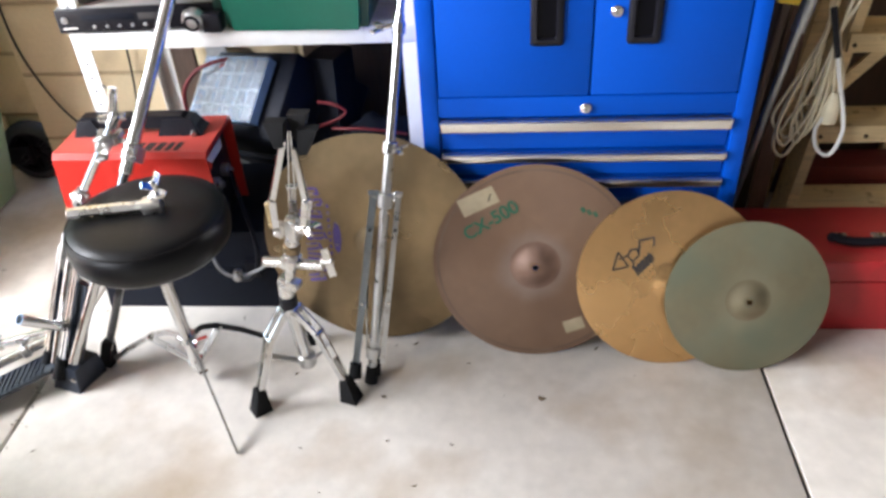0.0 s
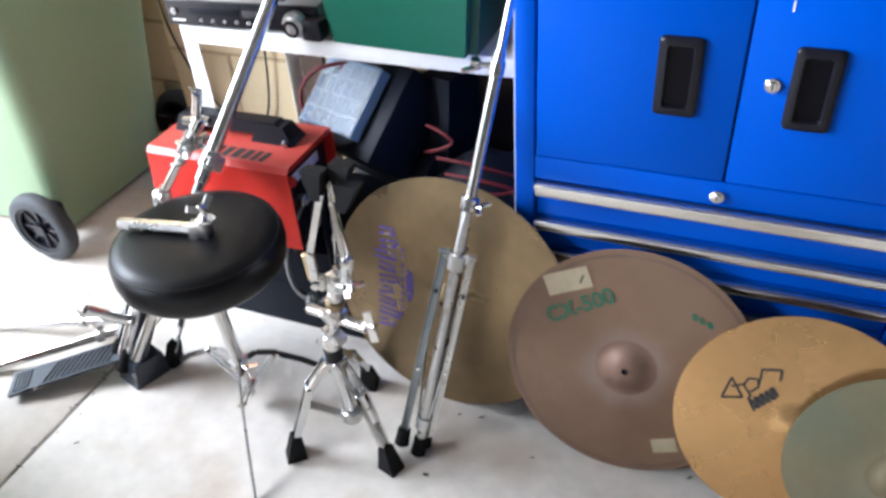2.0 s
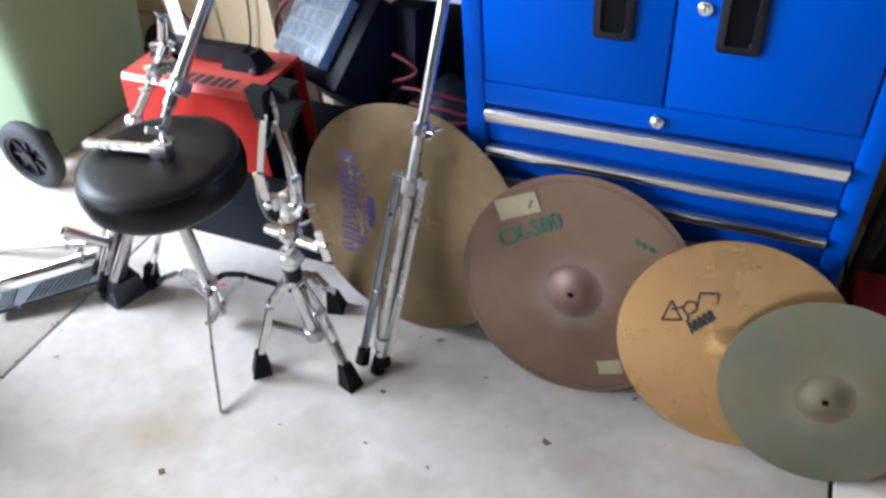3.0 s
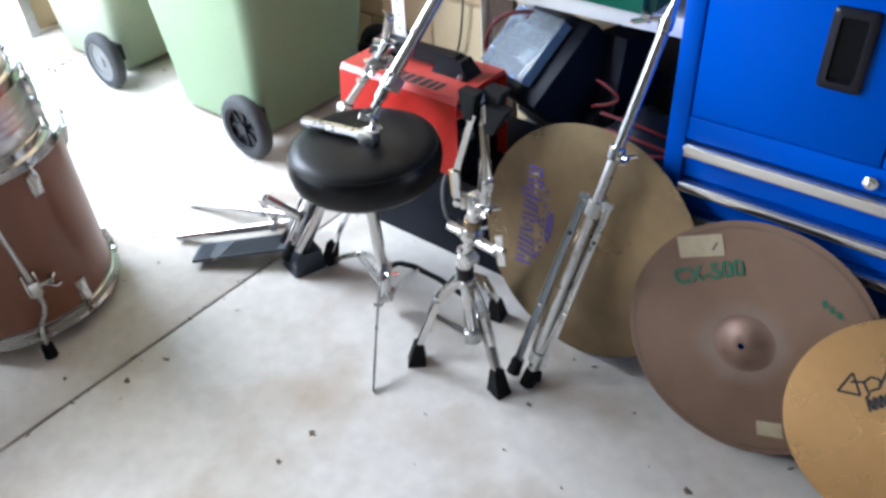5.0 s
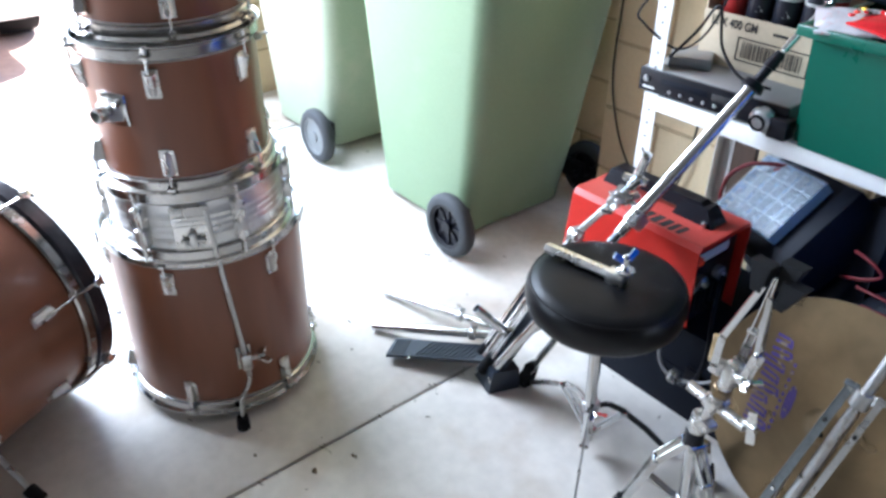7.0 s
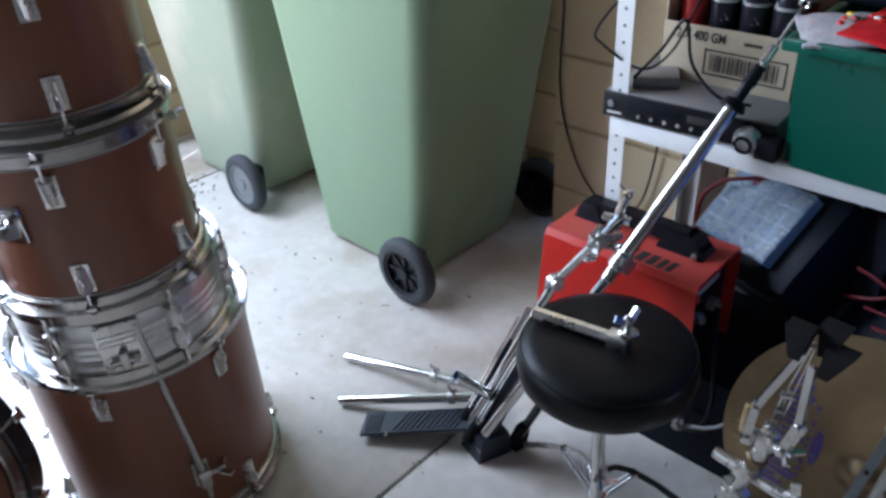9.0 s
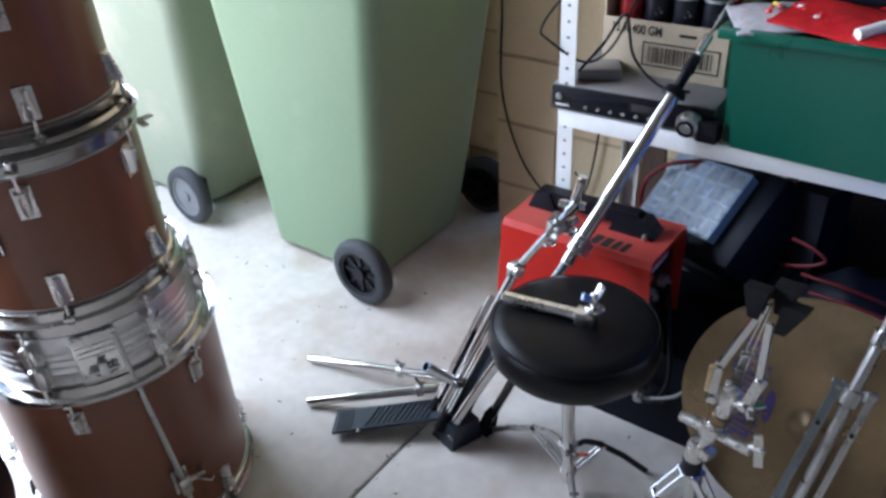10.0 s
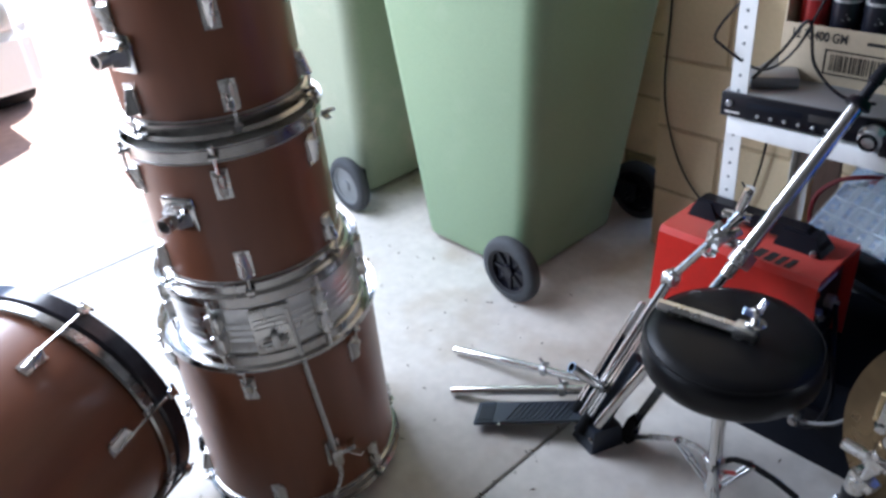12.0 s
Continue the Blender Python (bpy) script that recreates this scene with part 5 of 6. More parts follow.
def crate():
    t = thing("storage_tub", (-0.30, 1.93, SH), "dark green plastic storage tub on the shelf, overfull", "storage tub")
    lo = [(-0.455, 1.800), (-0.150, 1.785), (-0.150, 2.06), (-0.448, 2.06)]
    hi = [(-0.464, 1.785), (-0.125, 1.765), (-0.125, 2.085), (-0.464, 2.085)]
    z0, z1, w = SH, 0.882, 0.004
    bm = bmesh.new()
    rings = []
    cx, cy = -0.30, 1.925
    for pts, z, k in ((lo, z0, 0), (hi, z1, 0), (hi, z1, w), (lo, z0 + w, w)):
        rings.append([bm.verts.new((x + (k if x < cx else -k), y + (k if y < cy else -k), z)) for x, y in pts])
    for a, b in zip(rings, rings[1:]):
        for i in range(4):
            bm.faces.new((a[i], a[(i + 1) % 4], b[(i + 1) % 4], b[i]))
    bm.faces.new(rings[0][::-1])
    bm.faces.new(rings[-1])
    bmesh.ops.bevel(bm, geom=[e for e in bm.edges if abs((e.verts[0].co - e.verts[1].co).z) > 0.1], offset=0.018, segments=4, affect="EDGES", clamp_overlap=True)
    part("tub", bm, CRATE, t)
    rim = [join(box((-0.474, 1.757, z1 - 0.016), (-0.115, 1.770, z1 + 0.004), 0.003), box((-0.474, 2.080, z1 - 0.016), (-0.115, 2.095, z1 + 0.004), 0.003),
                box((-0.474, 1.770, z1 - 0.016), (-0.460, 2.080, z1 + 0.004), 0.003), box((-0.129, 1.770, z1 - 0.016), (-0.115, 2.080, z1 + 0.004), 0.003))]
    part("rim", rim[0], CRATE, t)


crate()


def packet(label, c, size, rot, mat, seed):
    """A crumpled plastic packet."""
    rng = random.Random(seed)
    bm = bmesh.new()
    bmesh.ops.create_grid(bm, x_segments=9, y_segments=9, size=0.5)
    for v in bm.verts:
        edge = max(abs(v.co.x), abs(v.co.y)) * 2
        puff = (1 - edge ** 3) * size[2]
        v.co = Vector((v.co.x * size[0], v.co.y * size[1], puff * (0.5 + 0.5 * rng.random()) + 0.004 * rng.random()))
    top = bm.verts[:]
    ret = bmesh.ops.extrude_face_region(bm, geom=bm.faces[:])
    for v in [g for g in ret["geom"] if isinstance(g, bmesh.types.BMVert)]:
        v.co.z -= 0.004
    m = pose(*c, *rot)
    bm.transform(m)
    return single("plastic_packet", bm, mat, label, "packet", smooth=50)


beads = packet("clear packet of small coloured parts on the tub", (-0.405, 1.835, 0.890), (0.14, 0.13, 0.010), (5, -3, 28), PRINT, 3)
BASE[beads] = Matrix()
rng = random.Random(17)
for k in range(16):
    spot = Vector((-0.375 + rng.uniform(-0.045, 0.045), 1.845 + rng.uniform(-0.035, 0.035), 0.906))
    part("bead", box((-0.005, -0.004, -0.002), (0.005, 0.004, 0.003), 0.0015, Matrix.Translation(spot) @ Matrix.Rotation(rng.uniform(0, 3), 4, "Z")), rng.choice((CAPRED, YELLOW, PAPER, CAPRED, CRATE, REDFILM)), beads)
packet("crumpled red plastic packet in the green tub", (-0.285, 1.850, 0.892), (0.22, 0.16, 0.020), (2, 4, -8), REDFILM, 5)
packet("crumpled red plastic packet in the green tub", (-0.20, 1.99, 0.890), (0.16, 0.15, 0.03), (-3, 2, 30), REDFILM, 8)
single("paper_roll", rod((-0.262, 1.772, 0.898), (-0.190, 1.850, 0.916), 0.010, n=16), PAPER, "white paper roll lying on the tub", "paper")


def caulking_gun():
    t = thing("sealant_gun", (-0.30, 1.97, 0.90), "black and steel sealant gun lying across the tub", "tool")
    part("barrel", rod((-0.47, 1.965, 0.914), (-0.23, 1.955, 0.910), 0.016, n=18), CASEBLACK, t)
    part("nozzle", rod((-0.555, 1.968, 0.916), (-0.47, 1.965, 0.914), 0.006, 0.011, 12), STEEL, t)
    part("grip", sweep([(-0.23, 1.955, 0.910), (-0.19, 1.93, 0.910), (-0.15, 1.86, 0.905)], 0.014, 10, 6), BLACK, t)
    part("trigger", sweep([(-0.22, 1.945, 0.915), (-0.19, 1.90, 0.905), (-0.175, 1.85, 0.900)], 0.007, 8, 6), BLACK, t)


caulking_gun()


def carton():
    zb = SH + 0.0565
    m = pose(-0.770, 1.932, zb, 0, 0, 1)
    t = thing("carton", None, "open printed cardboard carton of spray cans on the player", "box", m=m)
    w, d, h = 0.264, 0.20, 0.112
    part("front_side", box((0, 0, 0), (w, 0.003, h)), CARD, t)
    part("back_side", box((0, d - 0.003, 0), (w, d, h + 0.10)), CARD, t)
    part("end_side", box((0, 0.0032, 0), (0.003, d - 0.0032, h + 0.06)), CARD, t)
    part("end_side", box((w - 0.003, 0.0032, 0), (w, d - 0.0032, h + 0.02)), CARD, t)
    part("bottom", box((0.0032, 0.0032, 0), (w - 0.0032, d - 0.0032, 0.003)), CARD, t)
    part("flap", hull([(-0.001, 0.01, h + 0.055), (-0.001, d - 0.01, h + 0.055), (0.002, d - 0.01, h + 0.055), (0.002, 0.01, h + 0.055)],
                      [(-0.045, 0.02, h + 0.13), (-0.045, d - 0.03, h + 0.15), (-0.042, d - 0.03, h + 0.15), (-0.042, 0.02, h + 0.13)]), CARDIN, t)
    letters("12 X 400 GM", 0.0250, INK, Matrix.Translation((0.074, -0.0006, h - 0.020)) @ Matrix.Rotation(radians(90), 4, "X") @ Matrix.Diagonal((0.80, 1.05, 1, 1)), t)
    fx0, fx1, fz0, fz1 = 0.090, 0.252, 0.020, 0.070
    part("label_frame", join(box((fx0, -0.0008, fz0), (fx1, 0, fz0 + 0.003)), box((fx0, -0.0008, fz1 - 0.003), (fx1, 0, fz1)), box((fx0, -0.0008, fz0 + 0.003), (fx0 + 0.003, 0, fz1 - 0.003)), box((fx1 - 0.003, -0.0008, fz0 + 0.003), (fx1, 0, fz1 - 0.003))), INK, t)
    rng = random.Random(4)
    x = fx0 + 0.012
    while x < fx1 - 0.014:
        k = rng.choice((0.0014, 0.0022, 0.0034))
        part("print_bar", box((x, -0.0008, fz0 + 0.008), (x + k, 0, fz1 - 0.008)), INK, t)
        x += k + rng.choice((0.0018, 0.003, 0.0042))
    part("print_bar", box((0.165, -0.0008, h - 0.024), (0.20, 0, h - 0.018)), INK, t)
    return m


cm = carton()
for i in range(4):
    for j in range(2):
        base = cm @ Vector((0.038 + i * 0.060, 0.052 + j * 0.070, 0.0035))
        s = thing("spray_can", base, "spray can with orange-red cap standing in the carton", "spray can", "spray cans in the carton")
        prof = [(0, 0), (0.026, 0), (0.0275, 0.003), (0.0275, 0.165), (0.025, 0.173), (0, 0.173)]
        c = part("can", lathe(prof, 28, Matrix.Translation(base)), CANBODY if (i + j) % 4 else CANRED, s)
        part("cap", lathe([(0, 0.176), (0.0268, 0.174), (0.0268, 0.200), (0.024, 0.255), (0.021, 0.259), (0, 0.259)][::-1], 28, Matrix.Translation(base)), CAPRED, s, "orange-red plastic cap")
        part("print_band", lathe([(0.0277, 0.150), (0.0277, 0.156)], 28, Matrix.Translation(base)), SILVER, c)

# ---- cables ----
single("power_cable", sweep([(-1.205, 2.190, 1.30), (-1.20, 2.190, 0.95), (-1.192, 2.190, 0.74), (-1.197, 2.190, 0.52), (-1.165, 2.188, 0.38), (-1.10, 2.185, 0.26), (-1.00, 2.180, 0.19), (-0.92, 2.180, 0.24), (-0.885, 2.180, 0.42), (-0.88, 2.18, 0.62)], 0.0030, 8),
       BLACK, "thin black power cable hanging down the block wall", "cable")
single("power_cable", sweep([(-0.70, 2.10, 1.06), (-0.75, 1.96, 1.0), (-0.79, 1.86, 0.92), (-0.84, 1.80, 0.83), (-0.82, 1.795, 0.80), (-0.75, 1.82, 0.76), (-0.70, 1.84, 0.80), (-0.66, 1.845, 0.90)], 0.0026, 8),
       BLACK, "thin black cable looped over the shelf", "cable")
single("power_cable", sweep([(-0.77, 1.83, 0.735), (-0.72, 1.835, 0.80), (-0.68, 1.840, 0.86), (-0.66, 1.845, 0.78), (-0.60, 1.835, 0.735), (-0.54, 1.85, 0.725)], 0.0032, 8),
       BLACK, "tangled black cable on the disc player", "cable")
single("power_adapter", box((-0.045, -0.034, 0.0), (0.045, 0.034, 0.024), 0.004, pose(-0.752, 1.885, SH + 0.0565, 0, 0, 30)), GREYTOP, "grey power adapter on the disc player", "adapter")


# ---- welder ----
def welder():
    x0, x1, y0, y1, z0, z1 = -0.853, -0.508, 1.660, 1.850, 0.215, 0.440
    t = thing("arc_welder", (-0.68, 1.75, z0), "dusty red arc welder with black carry handle", "welder")
    w = 0.003
    part("front_sheet", hull([(x0, y0 - 0.022, 0.262), (x1 + 0.016, y0 - 0.022, 0.262), (x1 + 0.016, y0 - 0.018, 0.262), (x0, y0 - 0.018, 0.262)],
                             [(x0, y0, z1 - 0.012), (x1, y0, z1 - 0.012), (x1, y0 + 0.004, z1 - 0.012), (x0, y0 + 0.004, z1 - 0.012)]), RED, t)
    part("top_sheet", hull([(x0, y0, z1 - 0.012), (x1, y0, z1 - 0.012), (x1, y1, z1 - 0.012), (x0, y1, z1 - 0.012)], [(x0, y0 + 0.010, z1), (x1, y0 + 0.010, z1), (x1, y1 - 0.010, z1), (x0, y1 - 0.010, z1)], 0.003), RED, t)
    part("back_sheet", box((x0, y1 - w, z0), (x1, y1, z1 - 0.0125)), RED, t)
    part("end_sheet", box((x0, y0 + 0.005, z0), (x0 + w, y1 - 0.0035, z1 - 0.0125)), RED, t)
    part("core", box((x0 + 0.01, y0 + 0.012, z0), (x1 - 0.035, y1 - 0.01, z1 - 0.02), 0.004), CASEBLACK, t)
    fp = part("front_panel", box((x1 - 0.034, y0 + 0.010, z0 + 0.005), (x1 - 0.022, y1 - 0.008, z1 - 0.018), 0.003), BLACK, t, "black recessed control panel")
    for ky, kz in ((y0 + 0.055, 0.33), (y0 + 0.120, 0.33)):
        part("socket", join(rod((x1 - 0.022, ky, kz), (x1 - 0.004, ky, kz), 0.016, n=18), rod((x1 - 0.004, ky, kz), (x1 + 0.004, ky, kz), 0.007, n=12)), STEEL, fp)
    part("current_knob", join(rod((x1 - 0.022, y0 + 0.030, 0.392), (x1 - 0.008, y0 + 0.030, 0.392), 0.011, n=18), rod((x1 - 0.008, y0 + 0.030, 0.392), (x1 - 0.005, y0 + 0.030, 0.392), 0.007, n=14)), CAPRED, fp, "orange knob")
    for k in range(7):
        part("vent_slat", box((x1 - 0.0225, y0 + 0.022 + k * 0.020, 0.245), (x1 - 0.018, y0 + 0.034 + k * 0.020, 0.295), 0.0015), CASEBLACK, fp)
    part("scale_print", box((x1 - 0.0215, y0 + 0.03, 0.375), (x1 - 0.0208, y0 + 0.15, 0.398)), PAPER, fp)
    # carry handle with two end blocks
    hb = part("handle", hull([(-0.830, 1.752, z1 + 0.014), (-0.545, 1.752, z1 + 0.014), (-0.545, 1.792, z1 + 0.014), (-0.830, 1.792, z1 + 0.014)],
                             [(-0.815, 1.757, z1 + 0.040), (-0.585, 1.757, z1 + 0.042), (-0.585, 1.787, z1 + 0.042), (-0.815, 1.787, z1 + 0.040)], 0.006), BLACK, t, "black plastic carry handle")
    for a, b in ((-0.835, -0.765), (-0.640, -0.540)):
        part("handle_foot", hull([(a, 1.742, z1), (b, 1.742, z1), (b, 1.800, z1), (a, 1.800, z1)], [(a + 0.012, 1.752, z1 + 0.034), (b - 0.024, 1.752, z1 + 0.036), (b - 0.024, 1.792, z1 + 0.036), (a + 0.012, 1.792, z1 + 0.034)], 0.006), BLACK, hb)
    part("screw", rod((-0.558, 1.745, z1 + 0.008), (-0.556, 1.735, z1 + 0.006), 0.006, n=12), STEEL, hb)
    x = -0.700
    for k in (0.018, 0.016, 0.018, 0.016, 0.012, 0.012):
        part("print_bar", hull([(x, 1.676, z1 + 0.0004), (x + k, 1.676, z1 + 0.0004), (x + k + 0.004, 1.712, z1 + 0.0004), (x + 0.004, 1.712, z1 + 0.0004)],
                               [(x, 1.676, z1 + 0.0008), (x + k, 1.676, z1 + 0.0008), (x + k + 0.004, 1.712, z1 + 0.0008), (x + 0.004, 1.712, z1 + 0.0008)]), INK, t)
        x += k + 0.007


welder()
lead = thing("welding_lead", (-0.47, 1.70, 0.1), "grey and black leads looping below the welder panel", "cable")
part("lead", sweep([(-0.520, 1.715, 0.33), (-0.545, 1.655, 0.24), (-0.542, 1.640, 0.165), (-0.515, 1.636, 0.128), (-0.470, 1.638, 0.130), (-0.425, 1.645, 0.150), (-0.40, 1.665, 0.17)], 0.0042, 8), GREYCORD, lead)
part("lead", sweep([(-0.510, 1.780, 0.33), (-0.47, 1.70, 0.28), (-0.445, 1.665, 0.20), (-0.455, 1.655, 0.13), (-0.49, 1.655, 0.10), (-0.55, 1.662, 0.12)], 0.005, 8), BLACK, lead)
part("clamp", join(box((-0.500, 1.624, 0.118), (-0.482, 1.640, 0.146), 0.003), rod((-0.491, 1.624, 0.132), (-0.491, 1.615, 0.132), 0.008, n=10)), STEEL, lead)
low = thing("low_case", (-0.61, 1.85, 0), "black plastic case on the floor under the welder", "case")
part("case_base", hull([(-0.86, 1.672, 0.0), (-0.36, 1.672, 0.0), (-0.36, 2.02, 0.0), (-0.86, 2.02, 0.0)], [(-0.855, 1.682, 0.115), (-0.38, 1.682, 0.115), (-0.38, 2.015, 0.115), (-0.855, 2.015, 0.115)], 0.008), CASEBLACK, low)
part("case_lid", hull([(-0.857, 1.680, 0.118), (-0.378, 1.680, 0.118), (-0.378, 2.017, 0.118), (-0.857, 2.017, 0.118)], [(-0.85, 1.692, 0.213), (-0.40, 1.692, 0.213), (-0.40, 2.01, 0.213), (-0.85, 2.01, 0.213)], 0.010), CASEBLACK, low)
for x in (-0.76, -0.47):
    part("latch", box((x - 0.018, 1.668, 0.095), (x + 0.018, 1.680, 0.140), 0.003), BLACK, low)


# ---- parts organiser on a tipped black case ----
def organiser():
    c, b, l = Vector((-0.463, 1.838, 0.424)), Vector((-0.400, 1.930, 0.538)), Vector((-0.652, 1.952, 0.384))
    ex, ey = (l - c).normalized(), (b - c).normalized()
    ey = (ey - ex * ey.dot(ex)).normalized()
    n = ey.cross(ex).normalized()
    n = n if n.z > 0 else -n
    m = Matrix(((ex.x, ey.x, n.x, c.x), (ex.y, ey.y, n.y, c.y), (ex.z, ey.z, n.z, c.z), (0, 0, 0, 1)))
    t = thing("parts_organiser", None, "clear-lidded compartment box of small parts on a black case", "organiser box", m=m)
    W, D = 0.232, 0.160
    part("tray", join(box((0, 0, -0.027), (W, D, -0.023)), box((0, 0, -0.023), (0.003, D, -0.004)), box((W - 0.003, 0, -0.023), (W, D, -0.004)), box((0.003, 0, -0.023), (W - 0.003, 0.003, -0.004)), box((0.003, D - 0.003, -0.023), (W - 0.003, D, -0.004))), PALEBLUE, t, "pale blue plastic tray")
    part("lid", box((-0.002, -0.002, -0.003), (W + 0.002, D + 0.002, 0.001), 0.001), CLEAR, t, "clear bluish lid")
    for i in range(1, 6):
        part("divider", box((W * i / 6 - 0.0016, 0.003, -0.023), (W * i / 6 + 0.0016, D - 0.003, -0.005)), PAPER, t)
    for i in range(1, 4):
        part("divider", box((0.003, D * i / 4 - 0.0016, -0.0225), (W - 0.003, D * i / 4 + 0.0016, -0.0045)), PAPER, t)
    rng = random.Random(9)
    hues = (PAPER, SILVER, WHITE, PRINT, STEEL, PAPER, WHITE, REDFILM, SILVER)
    for i in range(6):
        for j in range(4):
            x, y = W * (i + 0.5) / 6, D * (j + 0.5) / 4
            bm = None
            for k in range(4):
                q = box((-0.005, -0.003, -0.002), (0.005, 0.003, 0.003), 0.0, pose(x + rng.uniform(-0.010, 0.010), y + rng.uniform(-0.012, 0.012), -0.019 + rng.random() * 0.006, rng.random() * 90, rng.random() * 90, rng.random() * 180))
                bm = q if bm is None else join(bm, q)
            part("contents", bm, rng.choice(hues), t)
    return m


om = organiser()
case = thing("tipped_case", None, "black hard plastic case tipped up under the shelf", "case", m=om)
part("case_body", box((-0.060, -0.035, -0.150), (0.235, 0.190, -0.031), 0.010), CASEBLACK, case)
part("case_lid", box((-0.085, -0.045, -0.270), (0.245, 0.205, -0.163), 0.012), CASEBLACK, case)
single("upright_case", hull([(-0.375, 1.86, 0.0), (-0.255, 1.80, 0.0), (-0.215, 1.93, 0.0), (-0.33, 2.0, 0.0)], [(-0.350, 1.99, 0.512), (-0.272, 1.955, 0.520), (-0.245, 2.06, 0.512), (-0.325, 2.10, 0.505)], 0.012),
       CASEBLACK, "tall black plastic case leaning on the wall", "case")
single("red_hose", sweep([(-0.665, 2.01, 0.31), (-0.679, 2.005, 0.375), (-0.668, 2.0, 0.435), (-0.630, 2.0, 0.480), (-0.588, 2.0, 0.500), (-0.54, 2.03, 0.500), (-0.50, 2.06, 0.48)], 0.0052, 8), REDCORD, "short loop of red hose behind the welder", "hose")
bag = thing("tool_bag", (-0.15, 1.95, 0), "dark bag of tangled leads under the shelf", "bag")
bm = bmesh.new()
bmesh.ops.create_icosphere(bm, subdivisions=4, radius=1.0)
for v in bm.verts:
    k = noise.noise(v.co * 1.6) * 0.22 + noise.noise(v.co * 5.0) * 0.07
    v.co = Vector((v.co.x * 0.135 * (1 + k), v.co.y * 0.14 * (1 + k), max(v.co.z, -0.9) * 0.20 * (1 + k)))
    v.co += Vector((-0.175, 1.93, 0.19))
    v.co.z = max(v.co.z, 0.0)
part("sack", bm, CASEBLACK, bag, smooth=60)
for pts in (((-0.335, 1.94, 0.350), (-0.305, 1.89, 0.384), (-0.262, 1.872, 0.408), (-0.238, 1.870, 0.430), (-0.270, 1.880, 0.444), (-0.312, 1.91, 0.436)),
            ((-0.275, 1.868, 0.386), (-0.215, 1.856, 0.392), (-0.150, 1.858, 0.384), (-0.100, 1.880, 0.362)),
            ((-0.250, 1.850, 0.362), (-0.180, 1.832, 0.372), (-0.112, 1.836, 0.362), (-0.096, 1.850, 0.346), (-0.150, 1.835, 0.338), (-0.230, 1.842, 0.342))):
    part("red_lead", sweep(pts, 0.0036, 8), REDCORD, bag, "red insulated lead")
# Added dark sheet that imitates the shelf's shade on the wall behind.
single("dark_sheet", box((-0.40, 2.176, 0.0), (-0.055, 2.182, 0.600)), DARKWOOD, "dark sheet in place of the shelf's shade on the wall", "board")
single("timber_offcut", strip((-0.66, 2.06, 0.0), (-0.72, 2.15, 0.64), 0.055, 0.03, (1, 0.2, 0), 0.002), DARKWOOD, "dark timber offcut standing behind the shelf", "timber")
single("steel_channel", strip((-0.57, 2.08, 0.0), (-0.64, 2.17, 0.64), 0.05, 0.02, (1, 0.2, 0), 0.002), GALV, "grey steel channel leaning on the wall", "metal bar")


